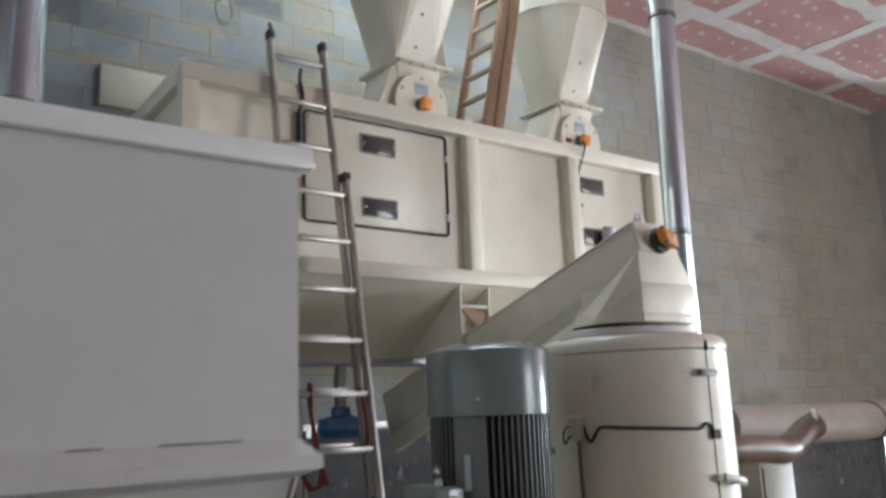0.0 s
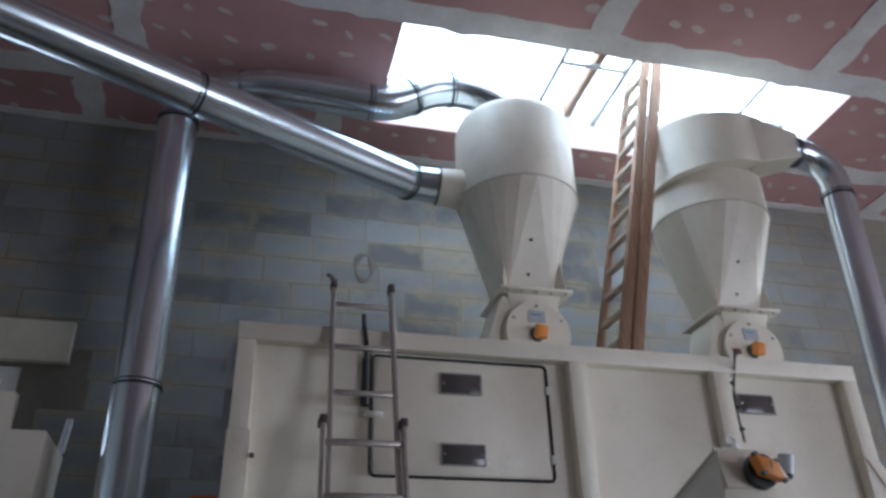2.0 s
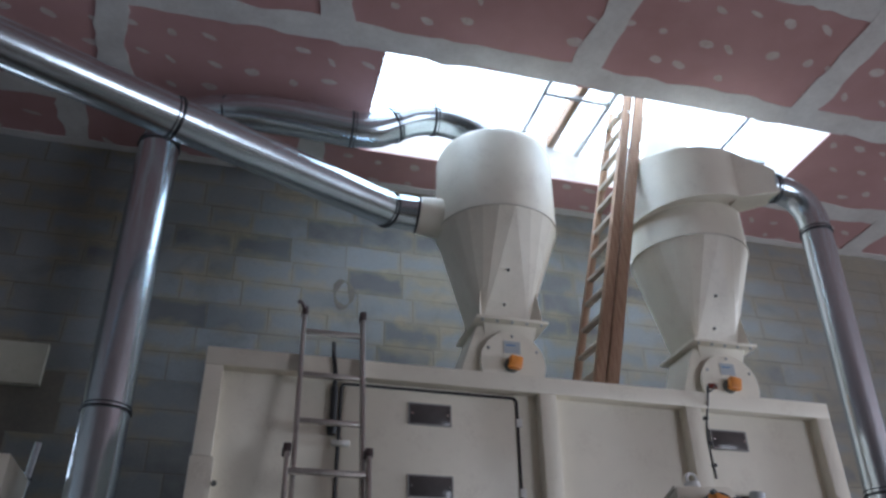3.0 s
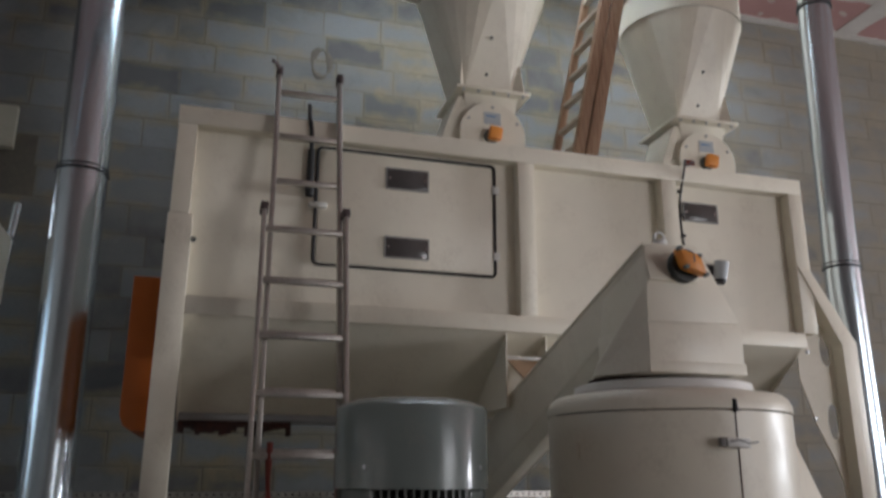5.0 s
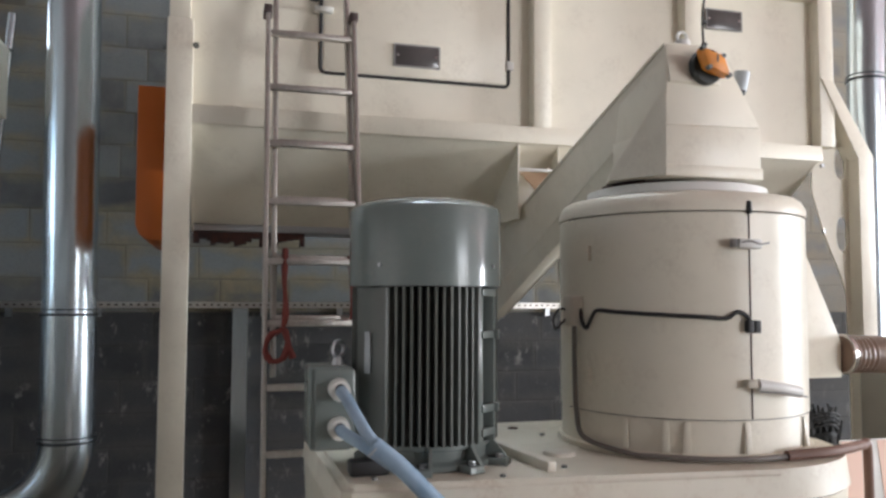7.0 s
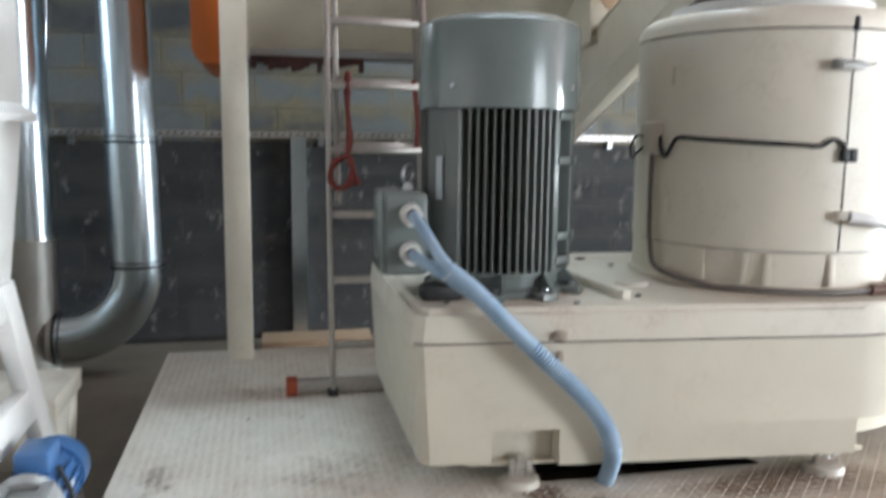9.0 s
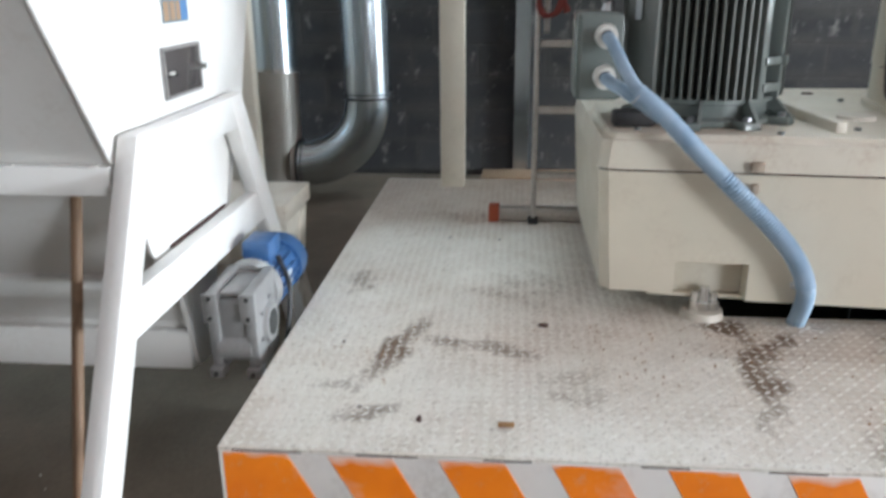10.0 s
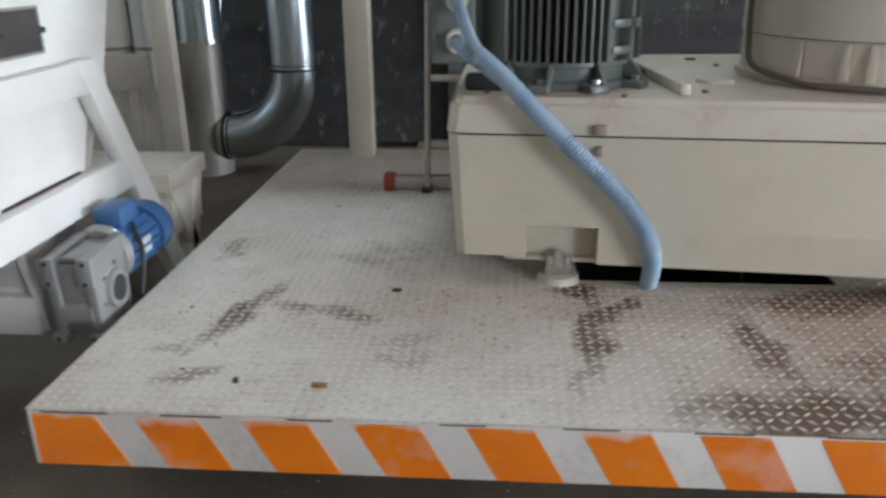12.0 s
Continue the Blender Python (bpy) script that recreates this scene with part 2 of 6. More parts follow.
def block_material(name, joined, dark, tone=1.0):
    """Concrete blocks: each of its own tone, with mortar smeared over the edges."""
    n = Nodes(name)
    if joined:
        rnd = n.t.nodes.new("ShaderNodeNewGeometry").outputs["Random Per Island"]
    else:
        rnd = n.t.nodes.new("ShaderNodeObjectInfo").outputs["Random"]
    uv = n.add("ShaderNodeUVMap")
    uv.uv_map = "face"
    sep = n.add("ShaderNodeSeparateXYZ")
    n.put(sep, "Vector", uv.outputs[0])
    u, v = sep.outputs[0], sep.outputs[1]
    eu = n.math("MULTIPLY", n.math("MINIMUM", u, n.math("SUBTRACT", 1.0, u)), 0.85)
    ev = n.math("MULTIPLY", n.math("MINIMUM", v, n.math("SUBTRACT", 1.0, v)), 0.19)
    edge = n.math("MINIMUM", eu, ev)
    edge = n.math("ADD", edge, n.math("MULTIPLY", n.math("SUBTRACT", n.noise(5.5, 8, 0.66, n.stretch(n.pos(), (0.75, 1, 1.1))), 0.5), 0.19))
    heavy = n.math("MULTIPLY", n.math("SUBTRACT", n.noise(1.5, 4, 0.6), 0.47), 0.30)
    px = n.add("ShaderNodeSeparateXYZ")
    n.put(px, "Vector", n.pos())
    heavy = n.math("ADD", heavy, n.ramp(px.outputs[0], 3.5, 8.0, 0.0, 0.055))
    smear = n.ramp(n.math("SUBTRACT", edge, heavy), 0.05, -0.02)
    grit = n.noise(95, 3, 0.7)
    cloud = n.noise(3.1, 6, 0.6)
    if dark:
        ramp = n.add("ShaderNodeValToRGB")
        els = ramp.color_ramp.elements
        els[0].color, els[1].color = (0.032, 0.032, 0.033, 1), (0.075, 0.075, 0.076, 1)
        n.put(ramp, "Fac", rnd)
        base = n.mix(n.ramp(cloud, 0.35, 0.7), ramp.outputs[0], (0.055, 0.055, 0.057))
        specks = n.ramp(n.noise(11, 8, 0.72, n.stretch(n.pos(), (1, 1, 0.55))), 0.575, 0.65)
        base = n.mix(n.math("MULTIPLY", specks, 0.75), base, (0.27, 0.26, 0.235))
        c = n.mix(n.math("MULTIPLY", smear, 0.6), base, (0.085, 0.08, 0.072))
    else:
        ramp = n.add("ShaderNodeValToRGB")
        els = ramp.color_ramp.elements
        els[0].position, els[0].color = 0.0, (0.080, 0.081, 0.085, 1)
        els[1].position, els[1].color = 1.0, (0.23, 0.246, 0.254, 1)
        for p, col in ((0.12, (0.10, 0.101, 0.104)), (0.2, (0.155, 0.162, 0.166)), (0.6, (0.193, 0.204, 0.21))):
            els.new(p).color = (*col, 1)
        n.put(ramp, "Fac", rnd)
        base = n.mix(n.ramp(cloud, 0.35, 0.75, 0.0, 0.8), ramp.outputs[0], (0.225, 0.218, 0.20))
        base = n.mix(n.ramp(n.noise(2.0, 5, 0.6, distortion=0.6), 0.52, 0.70, 0.0, 0.5), base, (0.10, 0.097, 0.092))
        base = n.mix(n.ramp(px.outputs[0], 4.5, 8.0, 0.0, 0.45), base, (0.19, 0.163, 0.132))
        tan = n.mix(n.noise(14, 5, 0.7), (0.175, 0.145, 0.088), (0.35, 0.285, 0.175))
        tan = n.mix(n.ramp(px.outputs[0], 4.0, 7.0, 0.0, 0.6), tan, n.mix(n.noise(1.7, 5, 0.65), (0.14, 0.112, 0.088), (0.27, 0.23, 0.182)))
        if tone < 1:
            base = n.mix(tone, (0.06, 0.06, 0.063), base)
        c = n.mix(n.math("MULTIPLY", smear, n.ramp(n.noise(2.7, 5, 0.6), 0.35, 0.7, 0.4, 0.95)), base, tan)
    c = n.mix(n.ramp(grit, 0.45, 0.75, 0.0, 0.35), c, (0.1, 0.1, 0.1) if not dark else (0.02, 0.02, 0.02))
    n.bump(n.math("ADD", grit, n.math("MULTIPLY", smear, 0.8)), 0.55, 0.003)
    return n.done(c, 0.92)


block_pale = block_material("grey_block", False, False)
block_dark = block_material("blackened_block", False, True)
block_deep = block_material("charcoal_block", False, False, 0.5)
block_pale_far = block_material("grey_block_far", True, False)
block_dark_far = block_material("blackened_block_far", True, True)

# red fire board of the ceiling
n = Nodes("red_plasterboard")
c = n.mix(n.ramp(n.noise(1.3, 5), 0.3, 0.7), (0.40, 0.215, 0.205), (0.49, 0.285, 0.275))
c = n.mix(n.ramp(n.noise(7, 6, 0.7), 0.55, 0.8, 0, 0.35), c, (0.5, 0.32, 0.3))
red_board = n.done(c, 0.9)

# painted tread plate with brown dirt
n = Nodes("painted_tread_plate")
p = n.pos()
dirt = None
wob = n.t.nodes.new("ShaderNodeVectorMath")
wob.operation = "ADD"
wn_ = n.add("ShaderNodeTexNoise", Scale=7.0, Detail=6.0)
n.put(wn_, "Vector", p)
sc = n.t.nodes.new("ShaderNodeVectorMath")
sc.operation = "SCALE"
sub = n.t.nodes.new("ShaderNodeVectorMath")
sub.operation = "SUBTRACT"
n.put(sub, "i0", wn_.outputs["Color"])
sub.inputs[1].default_value = (0.5, 0.5, 0.5)
n.put(sc, "i0", sub.outputs[0])
sc.inputs["Scale"].default_value = 0.22
n.put(wob, "i0", p)
n.put(wob, "i1", sc.outputs[0])
PATCHES = (  # centre x, y, turn, half length, half width, strength
    (1.345, 2.31, 73, 0.20, 0.045, 1.0), (1.33, 1.93, 8, 0.09, 0.035, 0.8), (1.25, 2.06, 30, 0.07, 0.03, 0.6), (1.14, 2.83, 80, 0.11, 0.045, 0.7),
    (1.60, 2.32, -12, 0.15, 0.04, 0.75), (2.34, 2.51, -30, 0.085, 0.05, 1.15), (2.375, 2.24, 84, 0.26, 0.045, 1.0), (2.32, 1.98, 80, 0.09, 0.03, 0.6),
    (2.46, 2.41, 42, 0.085, 0.035, 1.05), (1.85, 2.09, 20, 0.12, 0.10, 0.4), (1.74, 2.80, 0, 0.20, 0.16, 0.42), (2.83, 1.83, 3, 0.28, 0.10, 1.15),
    (2.81, 2.17, 100, 0.20, 0.055, 1.0), (3.15, 2.46, 0, 0.34, 0.10, 0.9), (3.15, 2.02, 30, 0.25, 0.16, 0.7), (1.75, 3.7, 0, 0.5, 0.09, 0.5))
for x, y, turn, a, b, k in PATCHES:
    mp = n.add("ShaderNodeMapping")
    mp.vector_type = "TEXTURE"
    n.put(mp, "Vector", wob.outputs[0])
    mp.inputs["Location"].default_value = (x, y, 0.41)
    mp.inputs["Rotation"].default_value = (0, 0, radians(turn))
    mp.inputs["Scale"].default_value = (a, b, 1)
    ln = n.t.nodes.new("ShaderNodeVectorMath")
    ln.operation = "LENGTH"
    n.put(ln, "i0", mp.outputs[0])
    f = n.ramp(ln.outputs["Value"], 1.55, 0.5, 0, k)
    dirt = f if dirt is None else n.math("MAXIMUM", dirt, f)
broken = n.math("ADD", n.math("MULTIPLY", n.math("SUBTRACT", n.noise(16, 7, 0.78), 0.5), 1.7), n.math("MULTIPLY", n.math("SUBTRACT", n.noise(90, 3, 0.7), 0.5), 0.9))
film = n.ramp(n.noise(3.2, 7, 0.65), 0.38, 0.74, 0.05, 0.55)
c = n.mix(n.ramp(n.noise(14, 6, 0.7), 0.35, 0.7), (0.69, 0.665, 0.585), (0.81, 0.79, 0.715))
brown = n.add("ShaderNodeMapping")
brown.vector_type = "TEXTURE"
n.put(brown, "Vector", wob.outputs[0])
brown.inputs["Location"].default_value, brown.inputs["Scale"].default_value = (3.2, 2.2, 0.41), (0.85, 0.6, 1)
ln = n.t.nodes.new("ShaderNodeVectorMath")
ln.operation = "LENGTH"
n.put(ln, "i0", brown.outputs[0])
c = n.mix(film, c, (0.42, 0.315, 0.235))
c = n.mix(n.math("MULTIPLY", n.ramp(ln.outputs["Value"], 1.2, 0.5, 0, 0.62), n.ramp(n.noise(6, 6, 0.7), 0.3, 0.62, 0.25, 1.0)), c, (0.36, 0.255, 0.165))
c = n.mix(n.ramp(n.noise(38, 5, 0.7), 0.60, 0.66, 0, 0.4), c, (0.25, 0.18, 0.12))
c = n.mix(n.ramp(n.noise(85, 4, 0.7), 0.55, 0.65, 0, 0.5), c, (0.22, 0.16, 0.11))
c = n.mix(n.ramp(n.math("ADD", dirt, broken), 0.22, 1.05, 0.0, 0.95), c, (0.12, 0.068, 0.034))
n.bump(n.noise(120, 3), 0.3, 0.001)
tread = n.done(c, 0.6)

n = Nodes("tread_lug_paint")
c = n.mix(n.ramp(n.noise(20, 6, 0.7), 0.3, 0.7), (0.69, 0.665, 0.585), (0.82, 0.80, 0.735))
c = n.mix(n.ramp(n.noise(5, 7, 0.7), 0.58, 0.78, 0.0, 0.4), c, (0.33, 0.26, 0.2))
lug_mat = n.done(c, 0.5)

# ---- builders ----
ORIGIN = {}


def thing(name, at, label, category, group="", kind=""):
    """An Empty at a thing's base; its parts hang under it."""
    ob = new(name)
    ob.empty_display_size = 0.1
    ob.location = at
    ORIGIN[ob] = Vector(at)
    return tagged(ob, label, category, group, kind)


def finish(name, bm, material, smooth=32):
    me = bpy.data.meshes.new(name)
    bmesh.ops.recalc_face_normals(bm, faces=bm.faces)
    bm.to_mesh(me)
    bm.free()
    for m in material if isinstance(material, (list, tuple)) else (material,):
        me.materials.append(m)
    me.shade_smooth()
    me.set_sharp_from_angle(angle=radians(smooth))
    return me


def part(name, bm, material, parent, label="", smooth=32):
    """Links a bmesh, given in world metres, as one mesh under a thing or a part."""
    at = ORIGIN[parent]
    bmesh.ops.translate(bm, vec=-at, verts=bm.verts)
    ob = new(name, finish(name, bm, material, smooth))
    ob.parent = parent
    ORIGIN[ob] = at
    return tagged(ob, label)


def solid(name, bm, material, label, category="", group="", kind="", smooth=32):
    """A thing of one mesh."""
    ob = new(name, finish(name, bm, material, smooth))
    ORIGIN[ob] = Vector((0, 0, 0))
    return tagged(ob, label, category, group, kind)


def B():
    return bmesh.new()


def hexa(bm, pts, bevel=0.0):
    """Eight corners: four below in a ring, four above."""
    vs = [bm.verts.new(p) for p in pts]
    fs = [bm.faces.new([vs[i] for i in f]) for f in
          ((3, 2, 1, 0), (4, 5, 6, 7), (0, 1, 5, 4), (1, 2, 6, 5), (2, 3, 7, 6), (3, 0, 4, 7))]
    if bevel:
        es = {e for f in fs for e in f.edges}
        bmesh.ops.bevel(bm, geom=list(es), offset=bevel, segments=2, affect="EDGES", profile=0.5)
    return bm


def box(bm, x0, x1, y0, y1, z0, z1, bevel=0.0):
    return hexa(bm, ((x0, y0, z0), (x1, y0, z0), (x1, y1, z0), (x0, y1, z0),
                     (x0, y0, z1), (x1, y0, z1), (x1, y1, z1), (x0, y1, z1)), bevel)


def prism(bm, pts, vec, bevel=0.0):
    """A polygon pushed along a vector."""
    a = [bm.verts.new(p) for p in pts]
    b = [bm.verts.new(Vector(p) + Vector(vec)) for p in pts]
    k = len(pts)
    fs = [bm.faces.new(a[::-1]), bm.faces.new(b)]
    fs += [bm.faces.new((a[i], a[(i + 1) % k], b[(i + 1) % k], b[i])) for i in range(k)]
    if bevel:
        bmesh.ops.bevel(bm, geom=list({e for f in fs for e in f.edges}), offset=bevel, segments=2, affect="EDGES", profile=0.5)
    return bm


def bar(bm, p0, p1, w, d, up=(0, 0, 1), bevel=0.003):
    """A straight bar of section w x d from p0 to p1."""
    p0, p1 = Vector(p0), Vector(p1)
    z = (p1 - p0).normalized()
    x = z.cross(Vector(up))
    if x.length < 1e-4:
        x = z.cross(Vector((0, 1, 0)))
    x.normalize()
    y = z.cross(x)
    c = [p + x * sx * w / 2 + y * sy * d / 2 for p in (p0, p1) for sx, sy in ((-1, -1), (1, -1), (1, 1), (-1, 1))]
    return hexa(bm, c, bevel)


def rings(bm, loops, caps=True, closed=True):
    prev = None
    first = None
    for loop in loops:
        vs = [bm.verts.new(p) for p in loop]
        if prev:
            k = len(vs)
            for i in range(k):
                bm.faces.new((prev[i], prev[(i + 1) % k], vs[(i + 1) % k], vs[i]))
        first = first or vs
        prev = vs
    if caps:
        bm.faces.new(first[::-1])
        bm.faces.new(prev)
    return bm


def circle(c, z, r, n, x=None):
    z = Vector(z).normalized()
    x = Vector(x) if x is not None else z.cross(Vector((0.13, 0.31, 0.94)))
    if x.length < 1e-4:
        x = z.cross(Vector((1, 0, 0)))
    x = (x - z * x.dot(z)).normalized()
    y = z.cross(x)
    return [Vector(c) + (x * math.cos(2 * math.pi * i / n) + y * math.sin(2 * math.pi * i / n)) * r for i in range(n)]


def cyl(bm, p0, p1, r0, r1=None, n=32, caps=True):
    z = Vector(p1) - Vector(p0)
    return rings(bm, [circle(p0, z, r0, n), circle(p1, z, r0 if r1 is None else r1, n)], caps)


def lathe(bm, cx, cy, profile, n=64, caps=True):
    return rings(bm, [circle((cx, cy, z), (0, 0, 1), r, n, (1, 0, 0)) for r, z in profile], caps)


def curve_points(pts, steps=8):
    """A smooth line through the points."""
    pts = [Vector(p) for p in pts]
    out = []
    ext = [pts[0] * 2 - pts[1], *pts, pts[-1] * 2 - pts[-2]]
    for i in range(1, len(ext) - 2):
        a, b, c, d = ext[i - 1:i + 3]
        for s in range(steps):
            t = s / steps
            out.append(0.5 * (2 * b + (c - a) * t + (2 * a - 5 * b + 4 * c - d) * t * t + (3 * b - a - 3 * c + d) * t ** 3))
    return out + [pts[-1]]


def sweep(bm, pts, r, n=16, smooth=0, caps=True, wave=None):
    """A round tube along a line; wave(i) scales its radius."""
    pts = curve_points(pts, smooth) if smooth else [Vector(p) for p in pts]
    loops = []
    x = None
    for i, p in enumerate(pts):
        d = (pts[min(i + 1, len(pts) - 1)] - pts[max(i - 1, 0)]).normalized()
        if x is None:
            x = d.cross(Vector((0.2, 0.3, 0.93)))
        x = (x - d * x.dot(d)).normalized()
        rr = r[i] if isinstance(r, (list, tuple)) else r
        loops.append(circle(p, d, rr * (wave(i) if wave else 1), n, x))
    return rings(bm, loops, caps)


def band(bm, c, axis, r, w=0.016, h=0.008, n=40):
    """A clamp ring round a duct."""
    a = Vector(axis).normalized()
    c = Vector(c)
    prof = [(r - 0.004, -w / 2), (r + h, -w / 2), (r + h, w / 2), (r - 0.004, w / 2)]
    loops = [circle(c + a * o, a, rr, n) for rr, o in prof]
    rings(bm, loops + [loops[0]], caps=False)
    bmesh.ops.remove_doubles(bm, verts=bm.verts, dist=1e-5)
    return bm


def bolt(bm, c, axis, r=0.012, h=0.01):
    a = Vector(axis).normalized()
    return cyl(bm, Vector(c) - a * 0.002, Vector(c) + a * h, r, r * 0.92, 6)


def arc(c, a, b, r, start, end, steps=10):
    """Points of a circle in the plane of unit vectors a and b."""
    c, a, b = Vector(c), Vector(a), Vector(b)
    return [c + (a * math.cos(radians(start + (end - start) * i / steps)) + b * math.sin(radians(start + (end - start) * i / steps))) * r
            for i in range(steps + 1)]


# ---- the hall ----
WALL_Y, CEIL, EAST, WEST, SOUTH = 6.25, 6.25, 30.0, -5.0, -6.0
HOLE = (2.28, 6.30, 4.45, 5.70)

bm = box(B(), WEST, EAST, SOUTH, WALL_Y + 0.2, -0.2, 0.0)
floor = solid("floor", bm, floor_mat, "dusty grey-brown concrete floor with rubble crumbs", "floor", kind="structure")
bm = B()
for x0, x1, y0, y1, z0, z1 in ((WEST - 0.2, WEST, SOUTH, 2.4, -0.2, 6.6), (WEST - 0.2, WEST, 4.8, WALL_Y + 0.2, -0.2, 6.6), (WEST - 0.2, WEST, 2.4, 4.8, -0.2, 1.5), (WEST - 0.2, WEST, 2.4, 4.8, 3.7, 6.6)):
    box(bm, x0, x1, y0, y1, z0, z1)
solid("wall_west", bm, plain_wall, "plain rendered grey wall with a window opening", "wall", kind="structure")
# unseen south wall; its opening is made up to hold the fill lamp
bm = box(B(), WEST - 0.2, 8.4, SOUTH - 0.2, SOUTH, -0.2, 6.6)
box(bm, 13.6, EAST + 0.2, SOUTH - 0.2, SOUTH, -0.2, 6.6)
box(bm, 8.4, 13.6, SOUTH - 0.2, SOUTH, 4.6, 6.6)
solid("wall_south", bm, plain_wall, "plain rendered grey wall with an added opening for fill light", "wall", kind="structure")
solid("ground", box(B(), -40, EAST + 0.2, SOUTH - 40, SOUTH - 0.2, -0.25, -0.05), floor_mat, "plain grey yard outside the hall opening", "ground", kind="structure")
bm = box(B(), EAST, EAST + 0.2, 1.3, WALL_Y + 0.2, -0.2, 6.6)
box(bm, EAST, EAST + 0.2, SOUTH, -2.5, -0.2, 6.6)
box(bm, EAST, EAST + 0.2, -2.5, 1.3, 4.3, 6.6)
solid("wall_east", bm, plain_wall, "plain grey end wall with a tall open gateway", "wall", kind="structure")
solid("wall_return", box(B(), 13.55, 13.75, 5.0, WALL_Y + 0.0004, 0.001, CEIL - 0.0065), plain_wall, "plain grey return wall closing the far bay", "wall", kind="structure")
solid("ground", box(B(), EAST + 0.2, EAST + 40, -40, 40, -0.25, -0.05), floor_mat, "plain grey yard outside the hall opening", "ground", kind="structure")

# ceiling: slab, red boards, plastered joints and screw dabs, one mesh
random.seed(3)
bm = B()


def cut(r, hole):
    """A rectangle less a hole, as rectangles."""
    x0, x1, y0, y1 = r
    hx0, hx1, hy0, hy1 = hole
    if hx0 >= x1 or hx1 <= x0 or hy0 >= y1 or hy1 <= y0:
        return [r]
    out = []
    if y0 < hy0:
        out.append((x0, x1, y0, hy0))
    if y1 > hy1:
        out.append((x0, x1, hy1, y1))
    yy0, yy1 = max(y0, hy0), min(y1, hy1)
    if x0 < hx0:
        out.append((x0, hx0, yy0, yy1))
    if x1 > hx1:
        out.append((hx1, x1, yy0, yy1))
    return out


for r in cut((WEST, EAST + 0.2, SOUTH, WALL_Y + 0.2), (HOLE[0] - 0.07, HOLE[1] + 0.07, HOLE[2] - 0.07, HOLE[3] + 0.07)):
    box(bm, r[0], r[1], r[2], r[3], CEIL + 0.013, CEIL + 0.2)
ROWS_Y = [4.33 + 1.2 * k for k in range(-9, 3)]
board_joints = []
for k, y in enumerate(ROWS_Y):
    off = 0.25 if (k % 2) else 1.85
    xs = sorted({WEST, EAST, *(v for v in (off + 2.0 * j for j in range(-4, 9)) if WEST < v < EAST)})
    y0, y1 = max(SOUTH, y), min(WALL_Y, y + 1.2)
    if y1 <= y0:
        continue
    for a, b in zip(xs, xs[1:]):
        for r in cut((a + 0.002, b - 0.002, y0 + 0.002, y1 - 0.002), HOLE):
            box(bm, r[0], r[1], r[2], r[3], CEIL, CEIL + 0.012)
        board_joints.append((b, y0, y1))


def wavy_strip(x0, y0, x1, y1, w, z):
    """A hand-plastered band with an uneven edge."""
    d = Vector((x1 - x0, y1 - y0))
    k = max(2, int(d.length / 0.09))
    nrm = Vector((-d.y, d.x)).normalized()
    prev = None
    ph = random.uniform(0, 50)
    for i in range(k + 1):
        m = Vector((x0, y0)) + d * (i / k)
        a = w * (0.5 + 0.22 * noise.noise((ph, i * 0.25, 0)) + 0.10 * noise.noise((ph, i * 0.9, 7)))
        b = w * (0.5 + 0.22 * noise.noise((ph, i * 0.25, 20)) + 0.10 * noise.noise((ph, i * 0.9, 27)))
        pa, pb = m + nrm * a, m - nrm * b
        cur = [bm.verts.new((*pa, z)), bm.verts.new((*pb, z)), bm.verts.new((*pb, CEIL)), bm.verts.new((*pa, CEIL))]
        if prev:
            for j in range(4):
                f = bm.faces.new((prev[j], prev[(j + 1) % 4], cur[(j + 1) % 4], cur[j]))
                f.material_index = 1
        prev = cur


def clear(x0, y0, x1, y1, w):
    """The stretches of a joint that miss the skylight."""
    hx0, hx1, hy0, hy1 = HOLE
    if x0 == x1 and hx0 - w < x0 < hx1 + w and y0 < hy1 and y1 > hy0:
        return [(x0, a, x1, b) for a, b in ((y0, hy0), (hy1, y1)) if b - a > 0.05]
    if y0 == y1 and hy0 < y0 < hy1:
        return [(a, y0, b, y1) for a, b in ((x0, hx0), (hx1, x1))]
    return [(x0, y0, x1, y1)]


for y in ROWS_Y[1:]:
    if SOUTH < y < WALL_Y:
        for s in clear(WEST, y, EAST, y, 0.1):
            wavy_strip(*s, 0.23, CEIL - 0.003)
for b, y0, y1 in board_joints:
    if b < EAST:
        for s in clear(b, y0, b, y1, 0.1):
            wavy_strip(*s, 0.24, CEIL - 0.0045)
wavy_strip(WEST, 6.2, EAST, 6.2, 0.09, CEIL - 0.006)
for k, y in enumerate(ROWS_Y):
    for j in range(1, 4):
        yy = y + 0.3 * j
        for i in range(78):
            xx = WEST + 0.3 * i + random.uniform(-0.06, 0.06)
            if not (SOUTH < yy < WALL_Y - 0.1 and WEST < xx < EAST) or random.random() < 0.12:
                continue
            if HOLE[0] - 0.1 < xx < HOLE[1] + 0.1 and HOLE[2] - 0.1 < yy < HOLE[3] + 0.1:
                continue
            a0, ra, rb = random.uniform(0, 3), random.uniform(0.035, 0.075), random.uniform(0.03, 0.05)
            jy = yy + random.uniform(-0.05, 0.05)
            vs = [bm.verts.new((xx + ra * math.cos(t + a0) * random.uniform(0.8, 1.15), jy + rb * math.sin(t + a0 * 1.3) * random.uniform(0.8, 1.15), CEIL - 0.002))
                  for t in (0.8 * q for q in range(8))]
            f = bm.faces.new(vs)
            f.material_index = 2
solid("ceiling", bm, [red_board, plaster, plaster_thin], "red plasterboard ceiling with white plastered joints and dabs", "ceiling", kind="structure", smooth=20)

